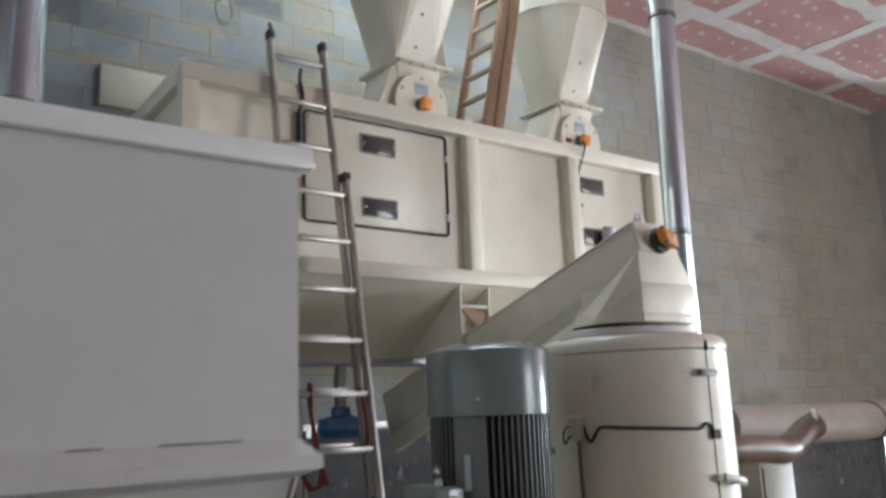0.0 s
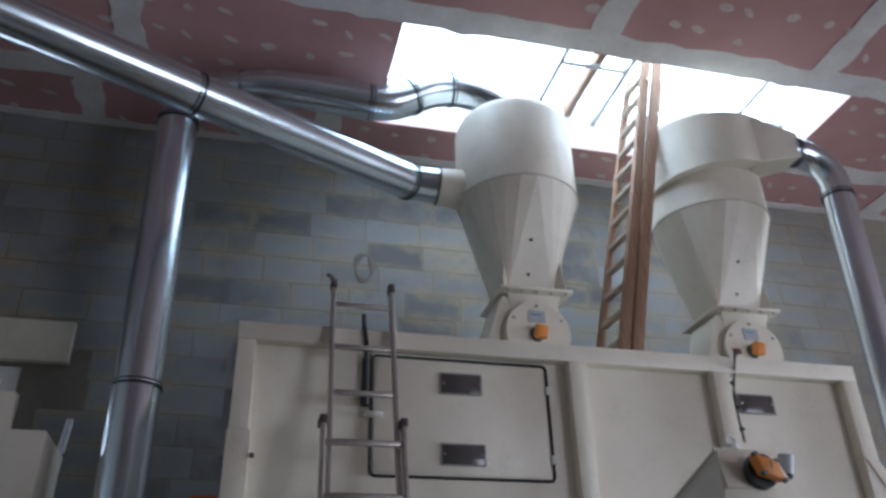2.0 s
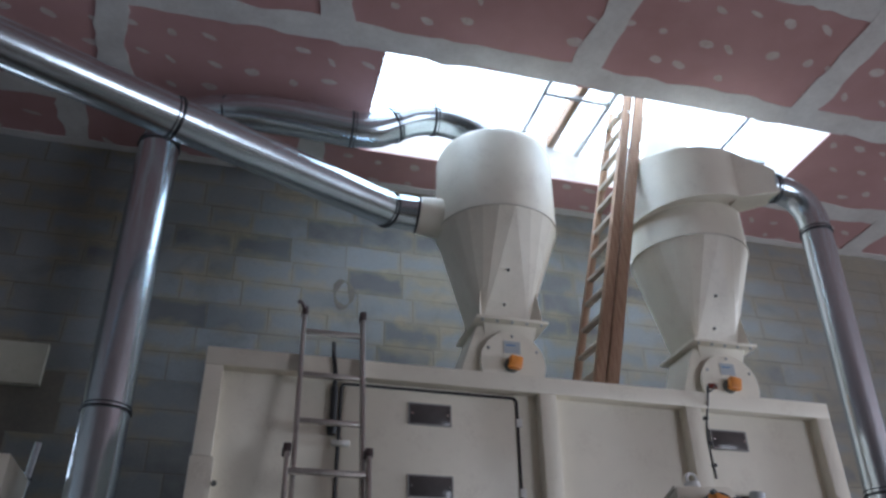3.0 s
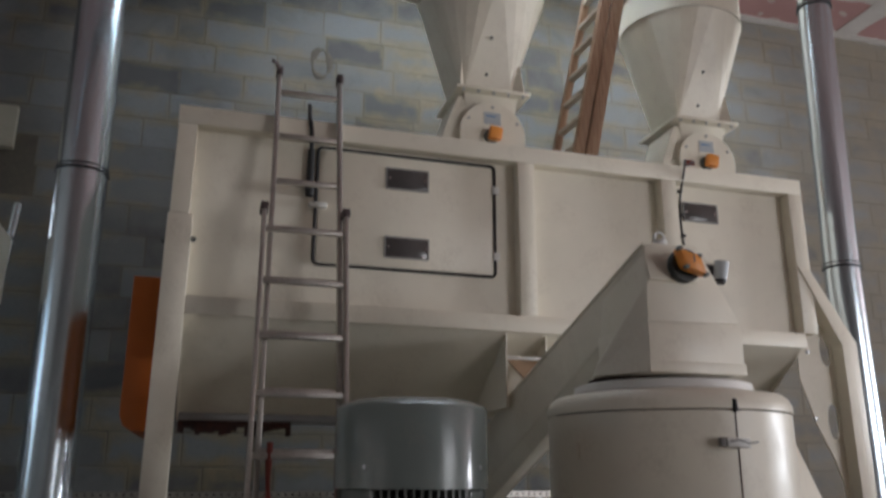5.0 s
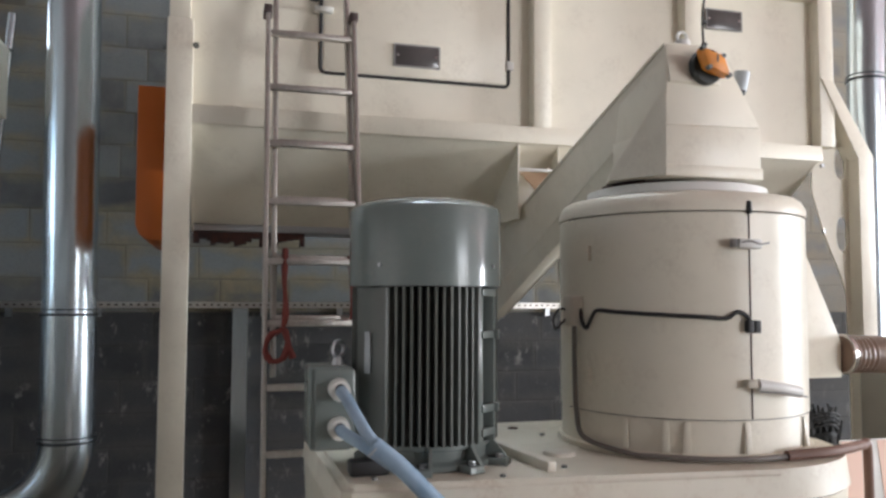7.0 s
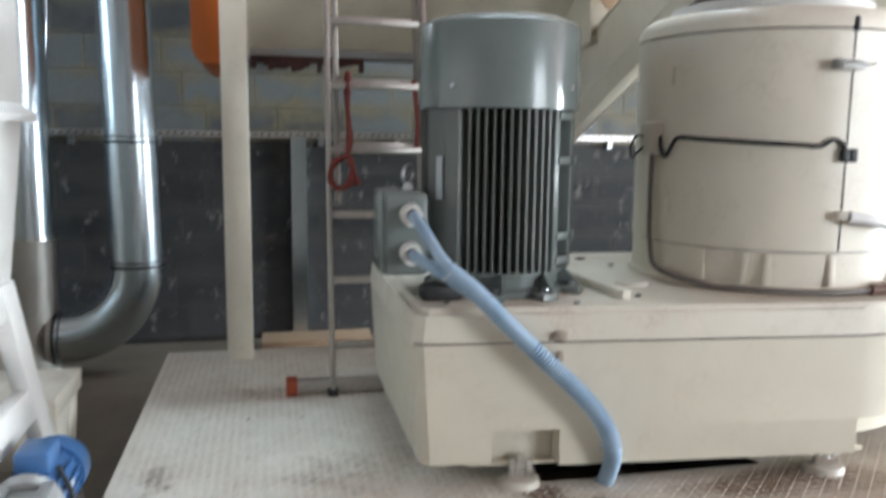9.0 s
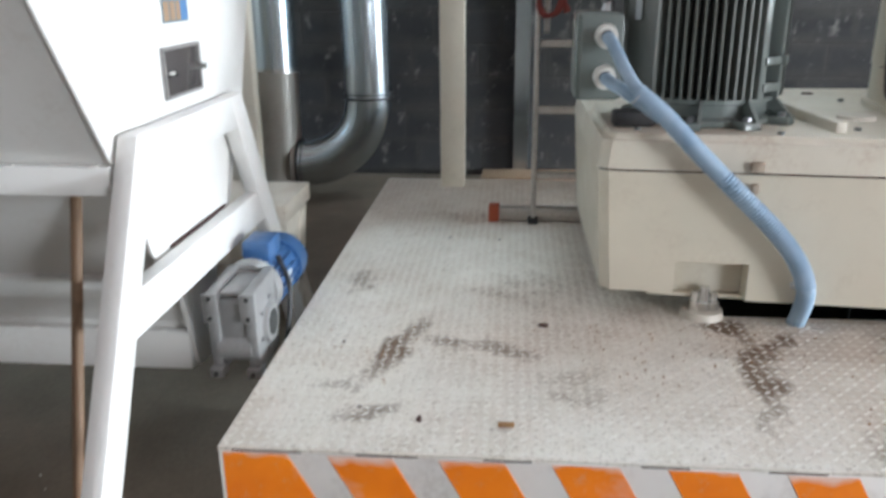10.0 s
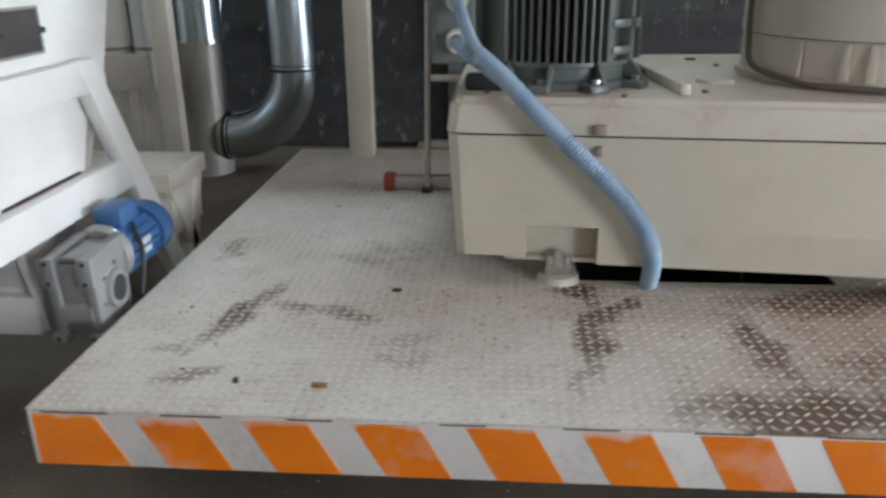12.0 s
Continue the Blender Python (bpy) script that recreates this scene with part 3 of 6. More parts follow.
# skylight: white well, glazing bars, panes
hx0, hx1, hy0, hy1 = HOLE
sk = thing("skylight", (4.29, 5.07, CEIL), "long bright roof light with dark glazing bars", "skylight", kind="structure")
for x0, x1, y0, y1 in ((hx0 - 0.06, hx0, hy0 - 0.06, hy1 + 0.06), (hx1, hx1 + 0.06, hy0 - 0.06, hy1 + 0.06),
                       (hx0, hx1, hy0 - 0.06, hy0), (hx0, hx1, hy1, hy1 + 0.06)):
    part("well_side", box(B(), x0, x1, y0, y1, CEIL + 0.0125, CEIL + 0.62), plaster, sk)
for x in (3.79, 4.42, 5.75):
    part("glazing_bar", box(B(), x - 0.018, x + 0.018, hy0, hy1, 6.56, 6.61, 0.004), zinc_dull, sk)
for y in (4.93,):
    part("cross_bar", box(B(), 3.79, 4.42, y - 0.018, y + 0.018, 6.565, 6.605, 0.004), zinc_dull, sk)
part("cross_bar", box(B(), 5.75, hx1, 5.33, 5.366, 6.565, 6.605, 0.004), zinc_dull, sk)
part("rafter", box(B(), 4.12, 4.19, hy0, hy1, 6.63, 6.75, 0.004), wood, sk, "pale wooden rafter")
xs = (hx0, 3.79, 4.42, 5.75, hx1)
for a, b in zip(xs, xs[1:]):
    pane = part("pane", box(B(), a + 0.002, b - 0.002, hy0 + 0.002, hy1 - 0.002, 6.612, 6.618), glass, sk)
    pane.visible_shadow = False

# window in the back wall, behind the filter machine, and its lintel
WIN = (-1.75, -0.27, 2.95, 3.95)
w1 = thing("window_1", (-0.8, WALL_Y, 2.95), "pale framed window with bright daylight and grey slats", "window", kind="structure")
x0, x1, z0, z1 = WIN
for a in ((x0, x0 + 0.07, z0, z1), (x1 - 0.135, x1, z0, z1)):
    part("window_frame", box(B(), a[0], a[1], WALL_Y + 0.02, WALL_Y + 0.09, a[2], a[3], 0.004), frame_white, w1)
for zz in (z0, z1 - 0.07):
    part("window_frame", box(B(), x0 + 0.07, x1 - 0.135, WALL_Y + 0.02, WALL_Y + 0.09, zz, zz + 0.07, 0.004), frame_white, w1)
for zz in (3.60, 3.31, 3.08):
    part("slat", box(B(), x0 + 0.07, x1 - 0.135, WALL_Y + 0.03, WALL_Y + 0.05, zz, zz + 0.09, 0.004), frame_white, w1)
part("pane", box(B(), x0 + 0.07, x1 - 0.135, WALL_Y + 0.062, WALL_Y + 0.068, z0 + 0.07, z1 - 0.07), glass, w1).visible_shadow = False
for x0, x1 in ((-1.95, 0.05), (1.31, 1.95)):
    solid("lintel", box(B(), x0, x1, WALL_Y - 0.06, WALL_Y + 0.19, 3.98, 4.31, 0.006), lintel_mat,
          "cream-painted concrete lintel set into the block wall", "lintel", kind="structure")

# ---- tread-plate platform ----
PX0, PX1, PY0, PY1, PZ = 1.0, 4.75, 1.745, 4.42, 0.41
plat = thing("platform", (2.9, 3.0, 0.0), "white-painted tread-plate platform, dirty, with an orange-striped edge", "platform")
SLOT = (2.36, 3.17, 2.60, 3.55)
for i, r in enumerate(cut((PX0, PX1, PY0, 3.02), SLOT) + cut((PX0, PX1, 3.024, PY1), SLOT)):
    part("deck_plate", box(B(), r[0], r[1], r[2], r[3], PZ - 0.008, PZ), tread, plat)
sx0, sx1, sy0, sy1 = SLOT
# added black plates that keep the slot under the base dark
for q in ((sx0 - 0.012, sx1 + 0.012, sy0 - 0.012, sy0 - 0.002), (sx0 - 0.012, sx1 + 0.012, sy1 + 0.002, sy1 + 0.012), (sx0 - 0.012, sx0 - 0.002, sy0, sy1), (sx1 + 0.002, sx1 + 0.012, sy0, sy1)):
    part("slot_shade_plate", box(B(), *q, 0.0, PZ - 0.0085), black_and_gap_shade, plat)
part("front_edge", box(B(), PX0, PX1, PY0 + 0.001, PY0 + 0.009, PZ - 0.155, PZ - 0.009, 0.002), edge_white, plat)
part("side_edge", box(B(), PX0 + 0.001, PX0 + 0.009, PY0 + 0.01, PY1, PZ - 0.155, PZ - 0.009, 0.002), cream_dusty, plat)
part("back_edge", box(B(), PX0 + 0.01, PX1, PY1 - 0.009, PY1 - 0.001, PZ - 0.155, PZ - 0.009, 0.002), cream_dusty, plat)
for x in (1.3, 2.2, 3.9, 4.6):
    for y in (2.75, 4.1):
        part("leg", box(B(), x - 0.04, x + 0.04, y - 0.04, y + 0.04, 0.0, PZ - 0.009), cream_dusty, plat)
for y in (2.3, 3.9):
    part("beam", box(B(), PX0 + 0.02, PX1 - 0.02, y - 0.03, y + 0.03, PZ - 0.13, PZ - 0.0095), cream_dusty, plat)
for k in range(14):
    x = 1.0 + 0.26 * k + (0.011 if k == 0 else 0.0)
    part("stripe", prism(B(), ((x, PY0 + 0.0005, PZ - 0.014), (x + 0.153, PY0 + 0.0005, PZ - 0.014),
                               (x + 0.228, PY0 + 0.0005, PZ - 0.153), (x + (0.0 if k == 0 else 0.075), PY0 + 0.0005, PZ - 0.153)), (0, -0.0015, 0)), hazard_orange, plat)
random.seed(8)
for k in range(9):
    x = 1.05 + 0.3 * k + random.uniform(-0.03, 0.03)
    part("weld_gap", box(B(), x, x + random.uniform(0.09, 0.17), PY0 - 0.0012, PY0 + 0.004, PZ - 0.010, PZ - 0.0065), gunk, plat)
for x, y, r in ((1.784, 2.489, 0.017), (1.42, 3.37, 0.008), (1.63, 3.35, 0.007), (1.30, 1.95, 0.006), (1.18, 2.33, 0.006)):
    part("bolt_hole", cyl(B(), (x, y, PZ + 0.0002), (x, y, PZ + 0.0012), r, r, 20), gunk, plat)
# raised lugs of the tread plate, in a chevron pattern
lugs_v, lugs_f = [], []
PITCH = 0.0305
for i in range(int((PX1 - PX0) / PITCH)):
    for j in range(int((PY1 - PY0) / PITCH)):
        x, y = PX0 + 0.015 + i * PITCH, PY0 + 0.018 + j * PITCH
        if SLOT[0] - 0.02 < x < SLOT[1] + 0.02 and SLOT[2] - 0.02 < y < SLOT[3] + 0.02 or x > 3.75 or (x > 2.1 and y > 2.75):
            continue
        if y > 3.6 and random.random() < 0.1:
            continue
        s = 0.7071 if (i + j) % 2 else -0.7071
        k = len(lugs_v)
        L, W, H = 0.0172, 0.0058, 0.0017
        for a, b, z in ((-L, 0, 0), (0, -W, 0), (L, 0, 0), (0, W, 0), (-L * 0.55, 0, H), (L * 0.55, 0, H)):
            lugs_v.append((x + (a * 0.7071 - b * s), y + (a * s + b * 0.7071), PZ + z - 0.0003))
        lugs_f += [(k, k + 1, k + 5, k + 4), (k + 1, k + 2, k + 5), (k + 2, k + 3, k + 4, k + 5), (k + 3, k, k + 4)]
me = bpy.data.meshes.new("tread_relief")
me.from_pydata([tuple(Vector(v) - ORIGIN[plat]) for v in lugs_v], [], lugs_f)
me.materials.append(lug_mat)
lugs = new("tread_relief", me)
lugs.parent = plat
tagged(lugs, "raised chevron lugs of the tread plate", kind="stuff")

# ---- pellet mill: gearbox base, drum, hood ----
BF = 2.585          # front of the base
mill = thing("pellet_mill", (3.0, 3.0, PZ), "cream-painted pellet mill with gearbox base, round drum and hood", "machine")


def rounded_base(z0, z1, x0, x1, y0, y1, c, cx=3.43, cy=3.09):
    """A block whose left corners are cut and whose right end is round, about the drum's axis."""
    rx = x1 - cx
    pts = [(x0 + c, y0)]
    pts += [(cx + rx * math.sin(radians(a)), cy - (cy - y0) * math.cos(radians(a))) for a in range(0, 91, 6)]
    pts += [(cx + rx * math.cos(radians(a)), cy + (y1 - cy) * math.sin(radians(a))) for a in range(6, 91, 6)]
    pts += [(x0 + c, y1), (x0, y1 - c), (x0, y0 + c)]
    return [[Vector((px, py, z)) for px, py in pts] for z in (z0, z1)]


def splayed(bm):
    """The front of the base runs a few degrees off the platform's edge."""
    for v in bm.verts:
        if v.co.y < 3.09:
            v.co.y -= (min(v.co.x, 3.43) - 1.96) * 0.085 * min(1.0, (3.09 - v.co.y) / 0.3)
    return bm


def drafted(bm):
    """Cast sides that lean in a little towards the foot, at the left end."""
    for v in bm.verts:
        if v.co.x < 2.1:
            v.co.x += (0.89 - v.co.z) * 0.055
    return bm


bm = rings(B(), rounded_base(0.605, 0.887, 1.942, 3.985, BF + 0.004, 3.67, 0.03))
rings(bm, rounded_base(0.50, 0.6049, 1.943, 3.98, BF + 0.125, 3.66, 0.03))
prism(bm, ((1.9435, BF + 0.1265, 0.50), (1.9435, BF + 0.034, 0.50), (1.973, BF + 0.0045, 0.50), (2.19, BF + 0.0045, 0.50), (2.19, BF + 0.1265, 0.50)), (0, 0, 0.1048))
box(bm, 2.41, 3.43, BF + 0.0045, BF + 0.1265, 0.485, 0.6048)
base = part("gearbox_base", splayed(drafted(bm)), beige, mill)
bm = rings(B(), rounded_base(0.894, 1.0, 1.938, 4.0, BF, 3.69, 0.03))
for v in bm.verts:
    if v.co.z > 0.95:
        v.co.x += 0.014 if v.co.x < 2.5 else -0.01
        v.co.y += 0.01 if v.co.y < 3.0 else -0.01
bmesh.ops.bevel(bm, geom=[e for e in bm.edges if abs(e.verts[0].co.z - e.verts[1].co.z) < 1e-4 and e.verts[0].co.z > 0.95], offset=0.022, segments=3, affect="EDGES")
part("gearbox_cover", splayed(bm), beige_dusty, mill)
part("cover_seam", splayed(rings(B(), rounded_base(0.8865, 0.8945, 1.948, 3.979, BF + 0.009, 3.665, 0.03))), gunk, mill)
part("base_flange", splayed(box(B(), 2.12, 3.5, BF + 0.05, 3.58, 0.472, 0.4845, 0.003)), beige, mill)
for x in (2.30, 3.36):
    part("foot_pocket", splayed(box(B(), x - 0.11, x + 0.11, BF + 0.075, BF + 0.12, 0.486, 0.60, 0.004)), beige_dusty, mill)
    fy = BF + 0.05 - (x - 1.96) * 0.085
    part("foot_pad", cyl(B(), (x - 0.005, fy, PZ), (x - 0.005, fy, 0.434), 0.068, 0.063, 36), cream_dusty, mill)
    bm = B()
    for o, r, h in ((-0.032, 0.013, 0.495), (-0.004, 0.018, 0.51), (0.026, 0.014, 0.492)):
        cyl(bm, (x + o, fy - 0.005, 0.433), (x + o, fy - 0.005, 0.462), r * 1.45, r * 1.4, 6)
        cyl(bm, (x + o, fy - 0.005, 0.462), (x + o, fy - 0.005, h), r, r * 0.92, 16)
    part("anchor_bolt", bm, bright_steel, mill, "bright steel anchor bolt")
part("lug_bracket", box(B(), 2.378, 2.418, BF - 0.056, BF - 0.03, 0.898, 0.928, 0.006), rust_tan, mill)
part("lug_bracket", box(B(), 2.386, 2.408, BF - 0.052, BF - 0.028, 0.832, 0.862, 0.005), rust_tan, mill)
part("rib", prism(B(), ((2.635, 2.62, 1.0), (2.665, 2.62, 1.0), (2.60, 3.2, 1.0), (2.57, 3.2, 1.0)), (0, 0, 0.034), 0.004), cream_dusty, mill)
part("top_boss", cyl(B(), (2.80, 2.9, 1.0), (2.80, 2.9, 1.012), 0.062, 0.056, 36), cream_dusty, mill)
part("oil_port", cyl(B(), (2.845, 3.5, 1.0), (2.845, 3.5, 1.004), 0.022, 0.022, 20), gunk, mill)
for x, y in ((2.06, 2.66), (2.9, 3.3), (2.72, 2.68), (2.47, 2.60)):
    part("cap_screw", bolt(B(), (x, y, 1.0), (0, 0, 1), 0.011, 0.008), motor_dark, mill)

DX, DY, DR = 3.43, 3.09, 0.49
bm = lathe(B(), DX, DY, [(DR + 0.012, 1.001), (DR + 0.012, 1.02), (DR - 0.004, 1.024), (DR - 0.004, 1.145), (DR, 1.147), (DR, 1.888), (DR - 0.004, 1.892)], 96)
drum = part("drum", bm, cream, mill)
bm = lathe(B(), DX, DY, [(DR - 0.004, 1.8925), (DR + 0.004, 1.897), (DR + 0.004, 1.925), (DR - 0.012, 1.955), (DR - 0.03, 1.968), (0.36, 1.985)], 96)
part("drum_lid", bm, cream, mill)
part("lid_ring", lathe(B(), DX + 0.0, DY + 0.02, [(0.365, 1.984), (0.37, 1.99), (0.365, 2.02), (0.33, 2.03)], 80), ivory, mill)


def on_drum(deg, z, out=0.0):
    a = radians(deg)
    return Vector((DX + (DR + out) * math.cos(a), DY + (DR + out) * math.sin(a), z))


def around(d0, d1, z, out, k=24):
    return [on_drum(d0 + (d1 - d0) * i / k, z, out) for i in range(k + 1)]


SEAM = 268.0
part("lid_seam", sweep(B(), around(178, 330, 1.893, 0.0006, 60), 0.0014, 6), gunk, mill)
part("skirt_seam", sweep(B(), around(178, 330, 1.146, 0.0006, 60), 0.0014, 6), gunk, mill)
part("door_seam", sweep(B(), [on_drum(SEAM, 1.15, 0.0005), on_drum(SEAM, 1.89, 0.0005)], 0.0028, 6), gunk, mill)
for d in (214.5, 232, 240.5, 265.5, 303):
    a, b = on_drum(d - 1.6, 1.03, 0.0), on_drum(d + 1.6, 1.03, 0.0)
    c = on_drum(d, 1.138, 0.0)
    o = on_drum(d, 1.03, 0.016) - on_drum(d, 1.03, 0.0)
    part("skirt_gusset", hexa(B(), (a, b, b + o, a + o, c + (a - b) * 0.4, c - (a - b) * 0.4, c - (a - b) * 0.4 + o * 0.12, c + (a - b) * 0.4 + o * 0.12), 0.002), cream, mill)
# toggle handles across the door seam
hd = part("door_handle", bar(B(), on_drum(SEAM - 7.0, 1.775, 0.018), on_drum(SEAM + 3.2, 1.772, 0.02), 0.044, 0.034, bevel=0.005), ivory, mill, "pale toggle handle")
part("handle_block", bar(B(), on_drum(SEAM - 9.0, 1.776, 0.014), on_drum(SEAM - 7.2, 1.776, 0.016), 0.042, 0.03, bevel=0.003), steel_frame, hd)
part("handle_lever", sweep(B(), [on_drum(SEAM - 6.5, 1.776, 0.037), on_drum(SEAM - 2, 1.782, 0.039), on_drum(SEAM + 2, 1.772, 0.04), on_drum(SEAM + 6.5, 1.778, 0.036)], 0.0035, 8, 4), steel_frame, hd)
hd = part("door_handle", sweep(B(), [on_drum(SEAM + 0.8, 1.272, 0.026), on_drum(SEAM + 10, 1.260, 0.032), on_drum(SEAM + 22, 1.240, 0.034)], 0.021, 16, 4), ivory, mill, "pale toggle handle")
part("handle_block", bar(B(), on_drum(SEAM - 3.6, 1.275, 0.014), on_drum(SEAM + 0.6, 1.274, 0.018), 0.036, 0.03, bevel=0.004), cream_dusty, hd)
part("handle_lever", sweep(B(), [on_drum(SEAM + 1, 1.248, 0.034), on_drum(SEAM + 12, 1.242, 0.05), on_drum(SEAM + 25, 1.222, 0.05)], 0.0035, 8, 4), steel_frame, hd)
for z in (1.75, 1.28):
    part("door_hinge", bar(B(), on_drum(196, z - 0.03, 0.008), on_drum(196, z + 0.03, 0.008), 0.016, 0.014), cream, mill)
part("lid_pin", cyl(B(), on_drum(SEAM, 1.885, 0.004), on_drum(SEAM, 1.93, 0.004), 0.011, 0.008, 12), black_rubber, mill)
# sensor cable over the drum
pts = [on_drum(190, 1.535, 0.008), on_drum(191.5, 1.49, 0.012), on_drum(194.5, 1.462, 0.012), on_drum(197.5, 1.50, 0.01), on_drum(201, 1.53, 0.01)]
pts += [on_drum(d, 1.53 - (d - 201) * 0.0004, 0.009) for d in (210, 220, 230, 240, 250, 257)] + [on_drum(261.5, 1.53, 0.009), on_drum(265.5, 1.515, 0.01), on_drum(267.1, 1.485, 0.012)]
part("cable", sweep(B(), pts, 0.0075, 10, 5), black_rubber, mill, "black sensor cable")
for d in (SEAM - 1.6, SEAM + 1.6):
    part("door_switch", bar(B(), on_drum(d, 1.455, 0.014), on_drum(d, 1.50, 0.014), 0.024, 0.024), black_rubber, mill, "black door switch")
pts = [on_drum(187, 1.5, 0.02), on_drum(187, 1.3, 0.02), on_drum(188.5, 1.13, 0.02), on_drum(195, 1.045, 0.025)] + [on_drum(d, 1.016, 0.03) for d in (218, 230, 245, 260, 272, 282)]
part("conduit", sweep(B(), pts, 0.0095, 12, 5), conduit_grey, mill, "grey-brown conduit round the drum's foot")
pts = [on_drum(282, 1.018, 0.03), (3.72, 2.59, 1.022), (3.90, 2.67, 1.015), (4.04, 2.765, 1.0), (4.10, 2.80, 0.95), (4.11, 2.81, PZ)]
part("conduit", sweep(B(), pts, 0.019, 12, 5), rust_pipe, mill, "rust-brown conduit")

jb = part("junction_box", box(B(), 2.906, 2.955, 3.0, 3.09, 1.468, 1.586, 0.006), cream_dusty, mill, "cream junction box")
part("box_lid", box(B(), 2.899, 2.9055, 3.006, 3.084, 1.474, 1.58, 0.002), cream_dusty, jb)
part("box_cable", sweep(B(), [(2.906, 3.06, 1.53), (2.875, 3.06, 1.535), (2.852, 3.06, 1.50), (2.852, 3.06, 1.47), (2.862, 3.06, 1.455), (2.88, 3.06, 1.475), (2.91, 3.06, 1.50)], 0.005, 10, 5), black_rubber, jb)
# side outlet of the drum and its hose
part("outlet", prism(B(), ((3.72, 3.28, 1.21), (4.42, 3.28, 1.21), (4.42, 3.28, 1.38), (4.20, 3.28, 1.86), (3.72, 3.28, 1.86)), (0, 0.3, 0), 0.003), cream, mill)

# hood over the drum and the inclined screw feeder that fills it
HF, HB = 2.78, 3.20
hood = part("hood", hexa(B(), ((3.19, HF, 2.045), (3.61, HF, 2.045), (3.61, HB, 2.045), (3.19, HB, 2.045),
                               (3.19, HF, 2.235), (3.61, HF, 2.245), (3.61, HB, 2.245), (3.19, HB, 2.235)), 0.003), cream, mill)
part("hood_top", hexa(B(), ((3.192, HF + 0.001, 2.236), (3.609, HF + 0.001, 2.246), (3.609, HB, 2.246), (3.202, HB, 2.236),
                            (3.222, 2.822, 2.565), (3.462, 2.822, 2.575), (3.462, HB, 2.455), (3.222, HB, 2.445)), 0.003), cream, mill)
part("hood_flange", box(B(), 3.185, 3.615, HF - 0.006, HB, 2.04, 2.085, 0.003), cream, mill)
bm = B()
for p in ((3.055, 2.98, 2.045), (3.189, HF + 0.002, 2.045), (3.189, 3.3, 2.045), (3.06, 2.985, 2.07), (3.191, HF + 0.004, 2.235), (3.2165, 2.80, 2.41), (3.2165, 3.26, 2.14)):
    bm.verts.new(p)
bmesh.ops.convex_hull(bm, input=bm.verts)
part("hood_flank", bm, cream, mill, smooth=5)
part("hood_seal", lathe(B(), 3.37, 3.10, [(0.25, 2.03), (0.255, 2.044), (0.24, 2.0445)], 60), gunk, mill)
bm = cyl(B(), (3.37, HF - 0.02, 2.47), (3.37, HF + 0.01, 2.47), 0.066, 0.07, 40)
ind = part("level_indicator", bm, black_and_gap_shade, mill, "dark round flange with an orange cap")
bm = B()
hexa(bm, [Vector((3.366, 0, 2.472)) + Vector((a * 0.74 - b * 0.26, HF - 0.02 - d, a * -0.22 + b * 0.72)) for d in (0, 0.06) for a, b in ((-0.065, -0.055), (0.065, -0.055), (0.065, 0.055), (-0.065, 0.055))], 0.012)
part("cap", bm, orange, ind, "orange plastic cap")
for a, b in ((-0.058, -0.05), (0.058, -0.05), (0.058, 0.05), (-0.058, 0.05)):
    part("cap_screw", bolt(B(), (3.366 + a * 0.74 - b * 0.26, HF - 0.06, 2.472 - a * 0.22 + b * 0.72), (0, -1, 0), 0.010, 0.02), motor_dark, ind)
part("cap_mark", box(B(), 3.364, 3.370, HF - 0.0815, HF - 0.0795, 2.468, 2.496), motor_dark, ind)
bm = cyl(B(), (3.33, HF + 0.1, 2.57), (3.33, HF + 0.1, 2.60), 0.035, 0.03, 20)
part("lifting_eye", sweep(bm, arc((3.33, HF + 0.1, 2.615), (1, 0, 0), (0, 0, 1), 0.022, 0, 360, 16), 0.006, 8), ivory, mill)

feeder = thing("screw_feeder", (3.36, 4.6, 1.4), "cream inclined screw feeder between bin and mill", "conveyor")
FX0, FX1 = 3.218, 3.44
part("casing", prism(B(), ((FX0, 2.826, 2.556), (FX0, 2.788, 2.41), (FX0, 3.22, 2.224), (FX0, 5.25, 1.446), (FX0, 5.35, 1.76), (FX0, 4.6, 2.005)), (FX1 - FX0, 0, 0), 0.003), cream, feeder)
bm = B()
for y, r, b in ((3.16, 2.246, 2.17), (5.25, 1.445, 1.34)):
    for x, z in ((FX0 + 0.003, r), (FX0 + 0.042, b), (FX0 + 0.10, b + 0.01), (FX1 - 0.02, r)):
        bm.verts.new((x, y, z))
bmesh.ops.convex_hull(bm, input=bm.verts)
part("trough", bm, cream, feeder)
part("casing_cover", prism(B(), ((FX0 - 0.006, 2.826, 2.557), (FX0 - 0.006, 2.822, 2.569), (FX0 - 0.006, 4.6, 2.018), (FX0 - 0.006, 4.6, 2.006)), (FX1 - FX0 + 0.012, 0, 0)), cream, feeder)
# discharge box of the bin above the feeder
bm = B()
for x0, x1, y0, y1 in ((3.17, 3.178, 4.27, 4.85), (3.412, 3.42, 4.27, 4.85), (3.178, 3.412, 4.42, 4.428)):
    box(bm, x0, x1, y0, y1, 2.02, 2.436)
part("inlet_spout", bm, cream, feeder)
part("inlet_lip", bar(B(), (3.18, 4.28, 2.30), (3.41, 4.28, 2.30), 0.010, 0.016), ivory, feeder)
part("inlet_hatch", prism(B(), ((3.19, 4.30, 2.29), (3.40, 4.30, 2.29), (3.30, 4.22, 2.13)), (0, 0.01, 0)), tan_card, feeder)

